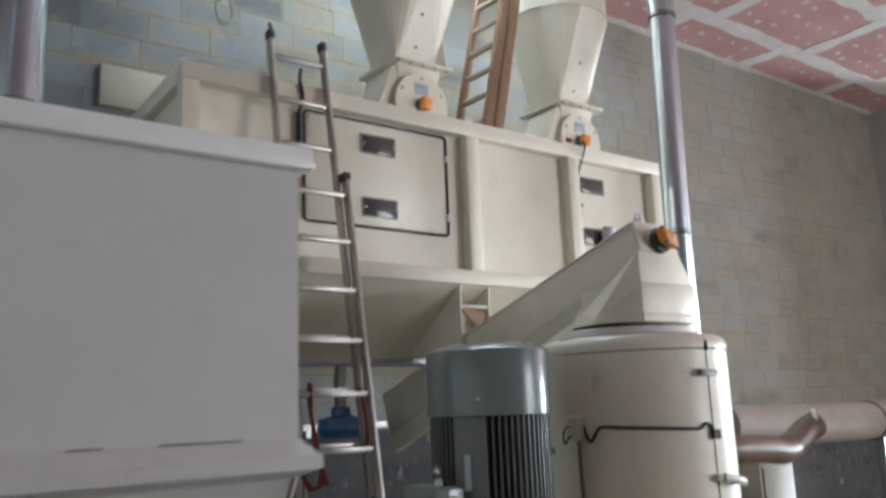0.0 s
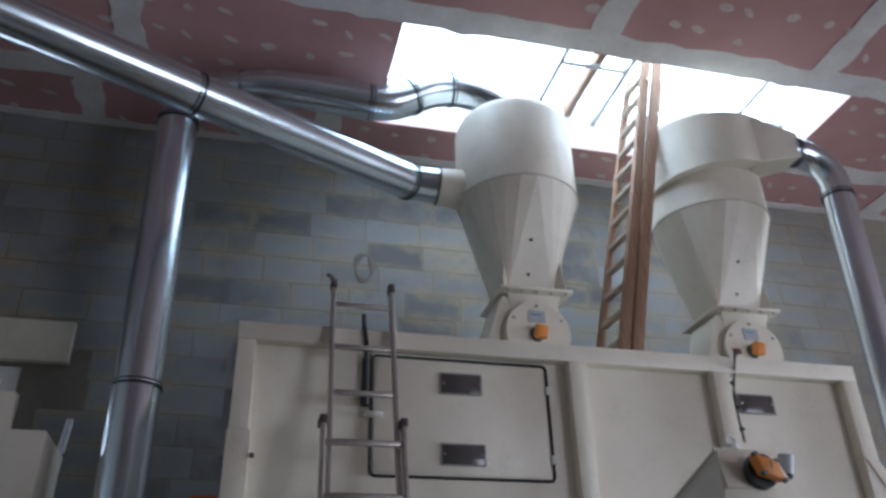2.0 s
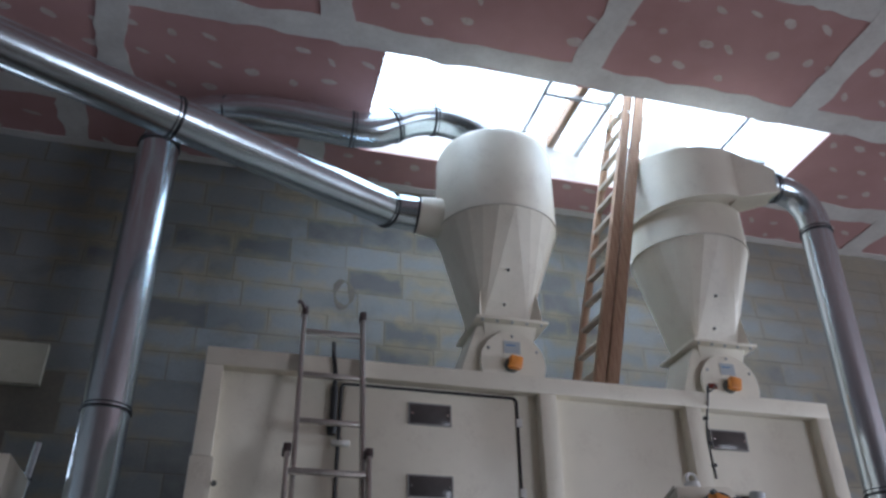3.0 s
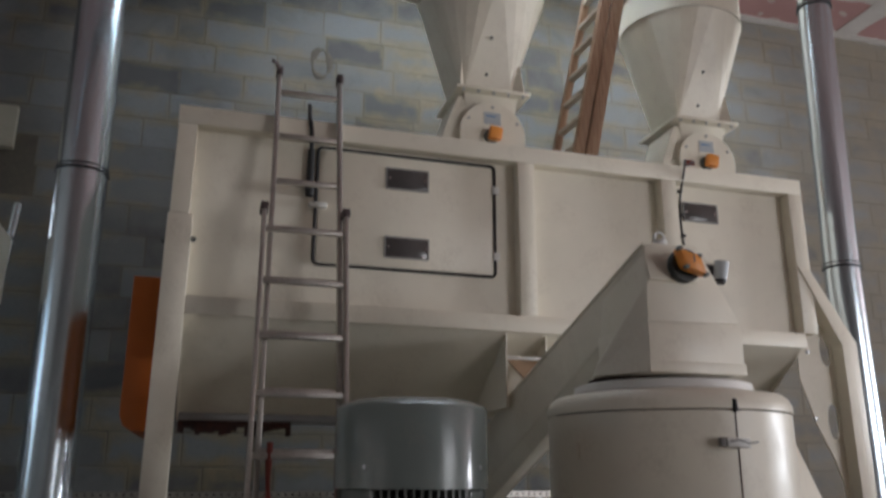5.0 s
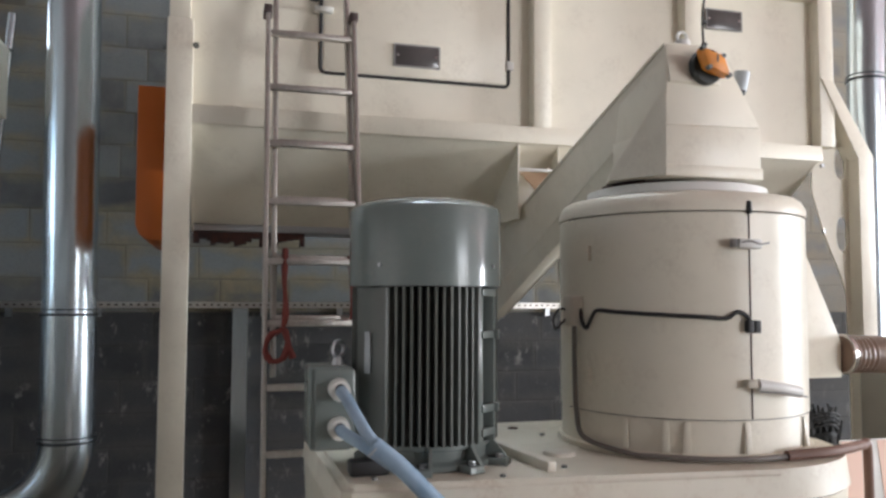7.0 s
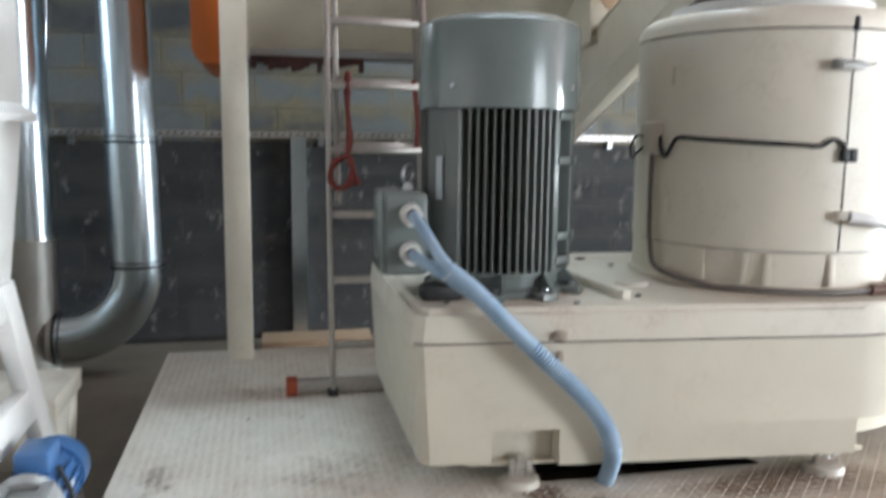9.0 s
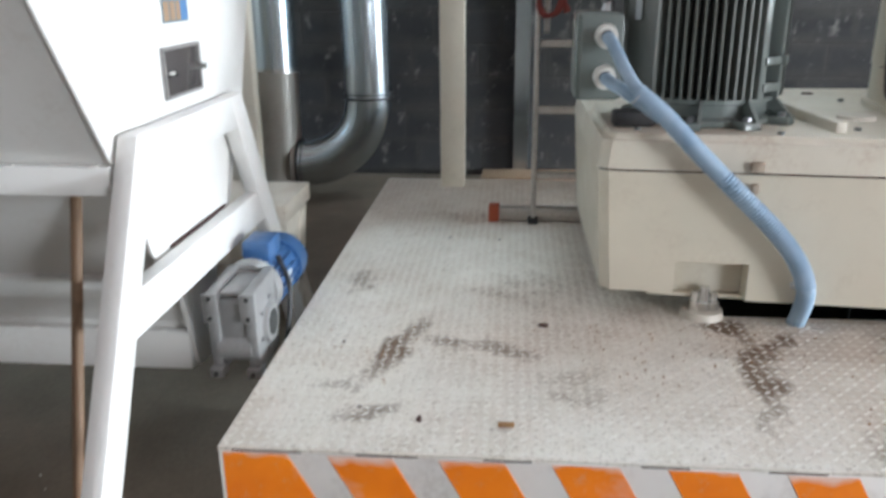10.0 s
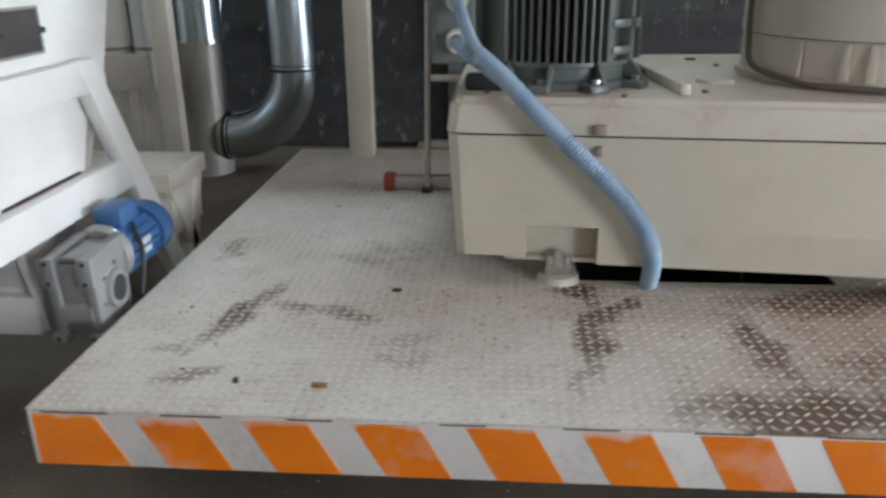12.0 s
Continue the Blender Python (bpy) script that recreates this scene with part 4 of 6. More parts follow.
# ---- electric motor on the base ----
MX, MY, MR = 2.295, 2.945, 0.274
mot = thing("electric_motor", (MX, MY, 1.0), "large grey vertical electric motor with dark cooling fins", "motor")
part("fan_cowl", lathe(B(), MX, MY, [(MR, 1.615), (MR, 1.875), (MR - 0.005, 1.89), (MR - 0.022, 1.902), (MR - 0.06, 1.915), (0.05, 1.925)], 80), motor_grey, mot)
# stator core near-black, to put shade into the gaps between fins
part("stator", lathe(B(), MX, MY, [(0.205, 1.07), (0.205, 1.615), (0.2, 1.618)], 64), black_and_gap_shade, mot)
part("mount_flange", lathe(B(), MX, MY, [(0.245, 1.0), (0.25, 1.004), (0.25, 1.02), (0.225, 1.03), (0.225, 1.065), (0.24, 1.07), (0.24, 1.085), (0.2, 1.09)], 64), motor_grey, mot)
fin = None
for k in range(60):
    d = k * 6.0
    if 194 < d < 230 or 299 < d < 331 or 30 < d < 40:
        continue
    a = radians(d)
    ca, sa = math.cos(a), math.sin(a)
    if fin is None:
        bm = hexa(B(), ((0.19, -0.005, 0.085), (0.262, -0.0035, 0.085), (0.262, 0.0035, 0.085), (0.19, 0.005, 0.085),
                        (0.19, -0.005, 0.612), (0.262, -0.0035, 0.612), (0.262, 0.0035, 0.612), (0.19, 0.005, 0.612)))
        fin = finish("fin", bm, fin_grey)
    ob = new("fin", fin)
    ob.parent = mot
    ob.matrix_basis = pose(0, 0, 0, 0, 0, d)
for d in (212, 35):
    ca, sa = math.cos(radians(d)), math.sin(radians(d))
    w = 0.07 if d == 212 else 0.05
    o, t = Vector((ca, sa, 0)), Vector((-sa, ca, 0))
    c = Vector((MX, MY, 0))
    P = [c + o * r + t * s for r, s in ((0.19, -w), (0.262, -w), (0.262, w), (0.19, w))]
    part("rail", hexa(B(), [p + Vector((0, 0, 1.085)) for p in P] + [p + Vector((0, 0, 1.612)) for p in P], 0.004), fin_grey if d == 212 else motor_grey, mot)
    for z in (1.19, 1.44):
        if d == 212:
            continue
        Q = c + o * 0.27 + Vector((0, 0, z))
        part("clip", bar(B(), Q - t * 0.035, Q + t * 0.035, 0.02, 0.03), motor_grey, mot)
c = Vector((MX, MY, 0))
strip = {}
for d in (302, 324):  # open cast flange beside the fins
    o, t = Vector((math.cos(radians(d)), math.sin(radians(d)), 0)), Vector((-math.sin(radians(d)), math.cos(radians(d)), 0))
    strip[d] = c + o * 0.254
    P = [c + o * r + t * w for r, w in ((0.19, -0.013), (0.264, -0.013), (0.264, 0.013), (0.19, 0.013))]
    part("flange_rail", hexa(B(), [p + Vector((0, 0, 1.085)) for p in P] + [p + Vector((0, 0, 1.612)) for p in P], 0.003), motor_grey, mot)
Q = [c + (strip[k] - c) * r for k, r in ((302, 0.8), (324, 0.8), (324, 0.88), (302, 0.88))]
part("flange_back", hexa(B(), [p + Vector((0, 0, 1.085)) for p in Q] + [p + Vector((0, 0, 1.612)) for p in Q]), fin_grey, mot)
for z in (1.12, 1.20, 1.45, 1.595):
    up_ = Vector((0, 0, z))
    part("flange_web", bar(B(), strip[302] + up_, strip[324] + up_, 0.034, 0.026), motor_grey, mot)
    if 1.15 < z < 1.5:
        q = c + Vector((math.cos(radians(326)), math.sin(radians(326)), 0)) * 0.268 + up_
        part("clip", bar(B(), q - Vector((0.012, 0.025, 0)), q + Vector((0.012, 0.025, 0)), 0.02, 0.03), motor_grey, mot)
o, t = Vector((math.cos(radians(210)), math.sin(radians(210)), 0)), Vector((-math.sin(radians(210)), math.cos(radians(210)), 0))
c = Vector((MX, MY, 0)) + o * 0.268
part("name_plate", hexa(B(), [c + t * s + o * e + Vector((0, 0, z)) for z in (1.32, 1.46) for s, e in ((-0.014, 0), (0.014, 0), (0.014, 0.003), (-0.014, 0.003))]), label_paper, mot, "pale metal name plate")
for d in (222, 314):
    a = radians(d)
    part("cowl_screw", bolt(B(), (MX + MR * math.cos(a), MY + MR * math.sin(a), 1.685), (math.cos(a), math.sin(a), 0), 0.008, 0.005), zinc_dull, mot)
for d in (255, 290, 325, 220, 20, 60, 100):
    a = radians(d)
    o, t = Vector((math.cos(a), math.sin(a), 0)), Vector((-math.sin(a), math.cos(a), 0))
    c = Vector((MX, MY, 0))
    ft = part("mount_foot", hexa(B(), [c + o * r + t * s + Vector((0, 0, z)) for z, rr in ((1.001, ((0.22, -0.03), (0.315, -0.03), (0.315, 0.03), (0.22, 0.03))), (1.025, ((0.22, -0.03), (0.31, -0.03), (0.31, 0.03), (0.22, 0.03)))) for r, s in rr], 0.003), motor_grey, mot)
    part("foot_rib", hexa(B(), [c + o * r + t * s + Vector((0, 0, z)) for z, rr in ((1.022, ((0.22, 0.018), (0.305, 0.018), (0.305, 0.03), (0.22, 0.03))), (1.085, ((0.22, 0.018), (0.245, 0.018), (0.245, 0.03), (0.22, 0.03)))) for r, s in rr]), motor_grey, ft)
    part("foot_bolt", bolt(B(), c + o * 0.28 + Vector((0, 0, 1.024)), (0, 0, 1), 0.014, 0.014), zinc_dull, ft)
tb = part("terminal_box", box(B(), 1.872, 2.012, 2.80, 3.02, 1.07, 1.345, 0.012), motor_grey, mot)
part("box_lid", box(B(), 1.884, 2.018, 2.785, 2.80, 1.078, 1.338, 0.006), motor_grey, tb)
part("box_neck", box(B(), 2.0, 2.12, 2.86, 2.98, 1.12, 1.32, 0.006), motor_grey, tb)
for z in (1.275, 1.15):
    g = part("cable_gland", cyl(B(), (1.962, 2.785, z), (1.962, 2.74, z - 0.005), 0.036, 0.034, 24), white_plastic, mot, "white plastic cable gland")
    part("gland_throat", cyl(B(), (1.962, 2.742, z), (1.964, 2.732, z - 0.002), 0.02, 0.018, 20), black_rubber, g)
bm = sweep(B(), arc((1.975, 2.9, 1.397), (0.8, 0.6, 0), (0, 0, 1), 0.027, 0, 360, 24), 0.007, 10)
cyl(bm, (1.975, 2.9, 1.343), (1.975, 2.9, 1.372), 0.022, 0.014, 16)
part("eye_bolt", bm, zinc_dull, mot)
bm = B()
box(bm, 1.99, 2.12, 2.70, 2.78, 1.001, 1.05, 0.012)
part("cable_clamp", bm, black_rubber, mot)
# blue-grey supply conduits
rib = lambda i: 1.0 + (0.05 if i % 2 else -0.04) * (1.4 if 75 < i < 175 else 0.4)
cb = thing("supply_cable", (2.66, 2.50, PZ), "blue-grey ribbed supply conduits bundled from the motor box", "cable")
up = [(1.962, 2.735, 1.273), (1.975, 2.68, 1.25), (2.0, 2.61, 1.195), (2.03, 2.56, 1.145), (2.10, 2.53, 1.075)]
lo = [(1.962, 2.735, 1.148), (1.975, 2.68, 1.14), (2.005, 2.61, 1.125), (2.045, 2.56, 1.10), (2.11, 2.532, 1.055)]
sl = [(2.035, 2.548, 1.13), (2.117, 2.518, 1.062), (2.22, 2.50, 0.958), (2.345, 2.487, 0.838), (2.455, 2.482, 0.732), (2.53, 2.483, 0.635), (2.568, 2.495, 0.54), (2.575, 2.55, 0.43), (2.58, 2.63, 0.34)]
part("upper_conduit", sweep(B(), up, 0.019, 14, 12), cable_blue, cb)
part("lower_conduit", sweep(B(), lo, 0.019, 14, 12), cable_blue, cb)
part("sleeve", sweep(B(), sl, 0.0275, 18, 30, wave=rib), cable_blue, cb)
for pnt, d in (((2.04, 2.55, 1.12), (0.75, -0.15, -0.6)), ((2.56, 2.52, 0.56), (0.3, 0.05, -0.7))):
    part("cable_tie", band(B(), pnt, d, 0.0295, 0.006, 0.003, 20), label_paper, cb)

# ---- storage bin on legs ----
bn = thing("storage_bin", (3.3, 5.1, PZ), "large cream sheet-steel storage bin with framed panels and legs", "bin")
BX0, BX1, BY0, BYB, BZ0, BZ1 = 1.31, 5.29, 4.236, 5.27, 2.44, 3.58
part("body", box(B(), BX0 + 0.06, BX1 - 0.06, 4.318, BYB, 2.45, 3.50), cream, bn)
part("lid", box(B(), BX0 + 0.11, BX1 - 0.1, BY0 + 0.09, BYB, 3.50, 3.53), cream_dusty, bn)
part("top_rail", box(B(), BX0, BX1, BY0, BY0 + 0.085, 3.475, BZ1, 0.004), cream, bn)
part("side_rail", box(B(), BX0, BX0 + 0.1, BY0 + 0.087, BYB, 3.475, BZ1, 0.004), cream, bn)
part("side_rail", box(B(), BX1 - 0.1, BX1, BY0 + 0.087, BYB, 3.475, BZ1, 0.004), cream, bn)
part("bottom_rail", box(B(), BX0 + 0.102, BX1 - 0.102, BY0, BY0 + 0.085, BZ0, 2.535, 0.004), cream, bn)
for x0, x1 in ((3.255, 3.36), (4.225, 4.335), (5.18, 5.288)):
    part("stile", box(B(), x0, x1, BY0 + 0.001, BY0 + 0.084, 2.536, 3.474, 0.004), cream, bn)
part("corner_post", box(B(), BX0 + 0.002, BX0 + 0.1, BY0 + 0.001, BY0 + 0.1, 2.97, 3.474, 0.004), cream, bn)
part("leg", box(B(), BX0 - 0.006, BX0 + 0.118, BY0 - 0.004, BY0 + 0.115, PZ, 2.968, 0.005), cream, bn)
for x in (1.5, 3.2, 4.9):
    part("wall_bracket", box(B(), x, x + 0.08, BYB, WALL_Y, 2.62, 2.70, 0.004), cream_dusty, bn)
for z in (2.83,):
    part("bolt", bolt(B(), (BX0 + 0.132, BY0 - 0.002, z), (0, -1, 0), 0.016, 0.012), motor_dark, bn)
    part("bolt", bolt(B(), (BX0 - 0.014, BY0 + 0.05, z), (-1, 0, 0), 0.016, 0.012), motor_dark, bn)
# right-hand splayed leg with a pierced gusset
part("leg", prism(B(), ((5.18, BY0 - 0.01, 2.97), (5.275, BY0 - 0.01, 2.95), (5.565, BY0 - 0.01, 2.49), (5.555, BY0 - 0.01, PZ), (5.45, BY0 - 0.01, PZ), (5.455, BY0 - 0.01, 2.47)), (0, 0.13, 0), 0.004), cream, bn)
web = B()
edge_pts = [(5.19, 2.93), (5.184, 2.45), (5.175, 2.266), (5.266, 1.979), (5.368, 1.764), (5.419, 1.621), (5.427, 1.375), (5.45, PZ)]
HOLES_Z = ((2.34, 2.56), (1.88, 2.11))
zs = [2.93, 2.75, 2.56, 2.54, 2.51, 2.45, 2.39, 2.36, 2.34, 2.26, 2.11, 2.09, 2.06, 1.995, 1.93, 1.90, 1.88, 1.76, 1.62, 1.38, PZ]


def edge_x(z):
    for (xa, za), (xb, zb) in zip(edge_pts, edge_pts[1:]):
        if zb <= z <= za:
            return xa + (xb - xa) * (za - z) / max(1e-6, za - zb)
    return edge_pts[-1][0]


def outer_x(z):
    return min(5.50, 5.26 + (2.97 - z) * 0.55)


def hole_half(z):
    for a, b in HOLES_Z:
        if a < z < b:
            u = (z - (a + b) / 2) / ((b - a) / 2)
            return 0.046 * math.sqrt(max(0, 1 - u * u))
    return 0.0


for za, zb in zip(zs, zs[1:]):
    for side in (0, 1):
        row = []
        for z in (za, zb):
            e, o, hh = edge_x(z), outer_x(z), hole_half(z)
            m = min(max(5.40, e + 0.02), o - 0.02)
            row.append((e, m - hh) if side == 0 else (m + hh, o))
        (a0, a1), (b0, b1) = row
        hexa(web, ((b0, 4.324, zb), (b1, 4.324, zb), (b1, 4.334, zb), (b0, 4.334, zb), (a0, 4.324, za), (a1, 4.324, za), (a1, 4.334, za), (a0, 4.334, za)))
bmesh.ops.remove_doubles(web, verts=web.verts, dist=1e-4)
part("gusset", web, cream, bn)
for x, z in ((5.255, 2.43), (5.255, 2.01)):
    part("bolt", bolt(B(), (x, 4.324, z), (0, -1, 0), 0.014, 0.012), zinc_dull, bn)
# sloping hopper below, trough and end plates
HL, HR = BX0 + 0.12, BX1 - 0.13
part("hopper_front", hexa(B(), ((HL, 4.90, 2.0), (HR, 4.90, 2.0), (HR, 4.906, 2.0), (HL, 4.906, 2.0), (HL, 4.262, 2.44), (HR, 4.262, 2.44), (HR, 4.268, 2.44), (HL, 4.268, 2.44))), cream, bn)
part("hopper_back", hexa(B(), ((HL, 5.12, 2.0), (HR, 5.12, 2.0), (HR, 5.126, 2.0), (HL, 5.126, 2.0), (HL, 5.24, 2.44), (HR, 5.24, 2.44), (HR, 5.246, 2.44), (HL, 5.246, 2.44))), cream, bn)
part("trough", box(B(), HL, HR, 4.90, 5.13, 1.955, 1.999, 0.003), zinc_dull, bn)
for x in (HL - 0.012, HR):
    part("end_plate", prism(B(), ((x, 4.25, 2.45), (x, 4.88, 1.96), (x, 5.14, 1.96), (x, 5.25, 2.45)), (0.012, 0, 0)), cream, bn)
random.seed(12)
bm = B()
x = 1.43
while x < 2.05:
    w = random.uniform(0.02, 0.05)
    box(bm, x, x + w, 4.87, 4.93, 1.953 - random.uniform(0.03, 0.085), 1.9545)
    x += w
tagged(part("torn_seal", bm, gunk, bn, "torn dark rusty seal along the trough"), kind="stuff")
# level sensor beside the lower sight window
ls = part("level_sensor", cyl(B(), (4.605, 4.255, 2.845), (4.625, 4.25, 2.96), 0.042, 0.046, 28), label_paper, bn, "small grey-blue level sensor")
part("sensor_cap", cyl(B(), (4.602, 4.256, 2.825), (4.605, 4.255, 2.8445), 0.034, 0.040, 24), black_rubber, ls)
part("sensor_neck", cyl(B(), (4.61, 4.26, 2.895), (4.61, 4.306, 2.895), 0.03, 0.034, 20), black_rubber, ls)
# door with black gasket, windows, hinges, latch
door = part("door", box(B(), 2.085, 3.115, 4.312, 4.3185, 2.785, 3.44, 0.002), cream, bn)


def gasket(x0, x1, z0, z1, r, y):
    pts = []
    for cx, cz, s in ((x1 - r, z1 - r, 90), (x1 - r, z0 + r, 0), (x0 + r, z0 + r, -90), (x0 + r, z1 - r, -180)):
        pts += [Vector((cx + r * math.cos(radians(s - a)), y, cz + r * math.sin(radians(s - a)))) for a in range(0, 91, 18)]
    return pts + [pts[0]]


part("gasket", sweep(B(), gasket(2.07, 3.13, 2.768, 3.455, 0.03, 4.311), 0.0085, 8), black_rubber, door, "black rubber gasket")
for z in (3.30, 2.89):
    part("hinge", box(B(), 3.115, 3.155, 4.295, 4.312, z - 0.025, z + 0.025, 0.004), ivory, door)
part("latch", box(B(), 2.03, 2.13, 4.27, 4.312, 3.085, 3.115, 0.006), white_plastic, door, "pale plastic latch")
for x0, x1, z0, z1 in ((2.465, 2.72, 3.245, 3.375), (2.465, 2.725, 2.835, 2.96), (4.415, 4.67, 3.235, 3.362), (4.415, 4.67, 2.83, 2.955)):
    wi = part("sight_window", box(B(), x0, x1, 4.306, 4.3125, z0, z1, 0.002), dark_glass, bn, "dark sight window")
    for a, b, c, d in ((x0, x1, z0, z0 + 0.008), (x0, x1, z1 - 0.008, z1), (x0, x0 + 0.008, z0 + 0.008, z1 - 0.008), (x1 - 0.008, x1, z0 + 0.008, z1 - 0.008)):
        part("window_rim", box(B(), a, b, 4.303, 4.3055, c, d), steel_frame, wi)
    for xx in (x0 + 0.022, x1 - 0.022):
        if xx > 4.6 and z0 < 3:
            continue
        part("window_screw", bolt(B(), (xx, 4.305, (z0 + z1) / 2), (0, -1, 0), 0.008, 0.006), bright_steel, wi)
part("cable", sweep(B(), [(2.0, 4.20, 3.66), (2.005, 4.225, 3.60), (2.02, 4.222, 3.50), (2.03, 4.29, 3.40), (2.03, 4.30, 3.25)], 0.012, 10, 5), black_rubber, bn)
part("cable_sleeve", cyl(B(), (2.03, 4.29, 3.42), (2.03, 4.29, 3.20), 0.02, 0.02, 14), black_rubber, bn)
part("cable_plug", cyl(B(), (2.03, 4.285, 3.20), (2.03, 4.285, 3.145), 0.03, 0.022, 14), black_rubber, bn)
part("cable", sweep(B(), [(4.83, 4.74, 3.86), (4.60, 4.5, 3.70), (4.41, 4.232, 3.62), (4.385, 4.222, 3.52), (4.40, 4.30, 3.40), (4.39, 4.305, 3.25), (4.40, 4.305, 3.05)], 0.007, 8, 6), black_rubber, bn)
for z in (3.42, 3.26, 3.12):
    part("cable_clip", box(B(), 4.385, 4.412, 4.292, 4.312, z, z + 0.02), black_rubber, bn)
# orange chain guard at the end of the trough
bm = prism(B(), ((1.146, 4.55, 2.69), (1.287, 4.55, 2.69), (1.287, 4.55, 1.875), (1.21, 4.55, 1.875), (1.172, 4.55, 1.90), (1.15, 4.55, 1.95)), (0, 1.0, 0), 0.006)
guard = part("chain_guard", bm, orange_sheet, bn, "orange sheet-metal chain guard")
bgm = thing("gear_motor", (2.7, 5.0, 1.4), "dark blue gear motor hanging below the bin", "motor")
part("housing", lathe(B(), 2.70, 5.05, [(0.01, 1.47), (0.13, 1.475), (0.16, 1.53), (0.15, 1.60), (0.07, 1.62), (0.06, 1.68)], 28), blue_paint, bgm)
part("hanger", box(B(), 2.67, 2.73, 5.02, 5.08, 1.67, 1.956), zinc_dull, bgm)

# ---- cyclones with rotary valves on the bin ----


def loft_square_round(cx, cy, z0, half, z1, r, tx, n=24):
    """A square foot that turns into a round top, in flat facets."""
    bm = B()
    lo = [bm.verts.new((cx + sx * half, cy + sy * half, z0)) for sx, sy in ((1, 1), (-1, 1), (-1, -1), (1, -1))]
    hi = [bm.verts.new((tx + r * math.cos(2 * math.pi * i / n), cy + r * math.sin(2 * math.pi * i / n), z1)) for i in range(n)]
    q = n // 4
    for k in range(4):
        for i in range(q):
            bm.faces.new((lo[k], hi[(k * q + i) % n], hi[(k * q + i + 1) % n]))
        bm.faces.new((lo[k], hi[((k + 1) * q) % n], lo[(k + 1) % 4]))
    return bm


def cyclone(x, y, label, ztop):
    th = thing("cyclone", (x, y, 3.53), label, "cyclone", "cyclones on the bin")
    part("cone", loft_square_round(x - 0.02, y, 4.245, 0.172, 5.08, 0.475, x), cream, th, smooth=2)
    part("shell", lathe(B(), x, y, [(0.475, 5.081), (0.475, ztop - 0.10), (0.44, ztop - 0.02), (0.40, ztop), (0.16, ztop + 0.015)], 72), cream, th)
    part("shell_seam", band(B(), (x, y, 5.08), (0, 0, 1), 0.477, 0.008, 0.004, 72), cream_dusty, th)
    fl = part("flange", box(B(), x - 0.27, x + 0.27, y - 0.27, y + 0.27, 4.225, 4.247, 0.003), cream, th)
    for k in range(5):
        part("flange_bolt", bolt(B(), (x - 0.22 + 0.11 * k, y - 0.25, 4.225), (0, 0, -1), 0.011, 0.014), zinc_dull, fl)
    for sx in (-1, 1):
        part("gusset", prism(B(), ((x - 0.02 + sx * 0.174, y - 0.174, 4.248), (x + sx * 0.235, y - 0.235, 4.248), (x - 0.01 + sx * 0.21, y - 0.215, 4.56)), (0.005, 0.005, 0)), cream, th)
    part("valve_throat", hexa(B(), ((x - 0.16, y - 0.15, 3.98), (x + 0.16, y - 0.15, 3.98), (x + 0.16, y + 0.15, 3.98), (x - 0.16, y + 0.15, 3.98),
                                    (x - 0.20, y - 0.2, 4.224), (x + 0.20, y - 0.2, 4.224), (x + 0.20, y + 0.2, 4.224), (x - 0.20, y + 0.2, 4.224)), 0.003), cream, th)
    part("side_chute", hexa(B(), ((x - 0.40, y - 0.16, 3.74), (x - 0.16, y - 0.16, 3.74), (x - 0.16, y + 0.16, 3.74), (x - 0.40, y + 0.16, 3.74),
                                  (x - 0.24, y - 0.18, 4.20), (x - 0.15, y - 0.18, 4.20), (x - 0.15, y + 0.18, 4.20), (x - 0.24, y + 0.18, 4.20)), 0.003), cream, th)
    va = part("rotary_valve", cyl(B(), (x, y - 0.21, 3.915), (x, y + 0.22, 3.915), 0.20, 0.20, 48), cream, th)
    part("end_plate", cyl(B(), (x, y - 0.225, 3.915), (x, y - 0.211, 3.915), 0.238, 0.238, 56), cream, va)
    for k in range(6):
        a = radians(60 * k + 30)
        part("plate_bolt", bolt(B(), (x + 0.205 * math.cos(a), y - 0.226, 3.915 + 0.205 * math.sin(a)), (0, -1, 0), 0.01, 0.01), zinc_dull, va)
    part("valve_foot", box(B(), x - 0.2, x + 0.2, y - 0.2, y + 0.2, 3.531, 3.75, 0.004), cream, th)
    kn = part("bearing", cyl(B(), (x - 0.015, y - 0.226, 3.90), (x - 0.015, y - 0.25, 3.90), 0.055, 0.05, 28), motor_dark, th)
    part("knob", hexa(B(), [Vector((x - 0.005 + a, y - 0.25 - d, 3.905 + b)) for d in (0, 0.055) for a, b in ((-0.05, -0.045), (0.04, -0.055), (0.055, 0.035), (-0.035, 0.05))], 0.012), orange, kn, "orange indicator cap")
    part("label_plate", box(B(), x - 0.065, x + 0.055, y - 0.229, y - 0.2255, 3.99, 4.08), label_paper, th, "pale printed label")
    part("label_stripe", box(B(), x - 0.05, x + 0.02, y - 0.2305, y - 0.2292, 4.045, 4.055), label_blue, th)
    for a, z in ((0.02, 4.61), (0.01, 4.37)):
        rr = 0.172 + (0.475 - 0.172) * (z - 4.245) / 0.835
        part("cone_screw", bolt(B(), (x + a - 0.05, y - rr - 0.004, z), (0, -1, 0.2), 0.012, 0.008), motor_dark, th)
    return th


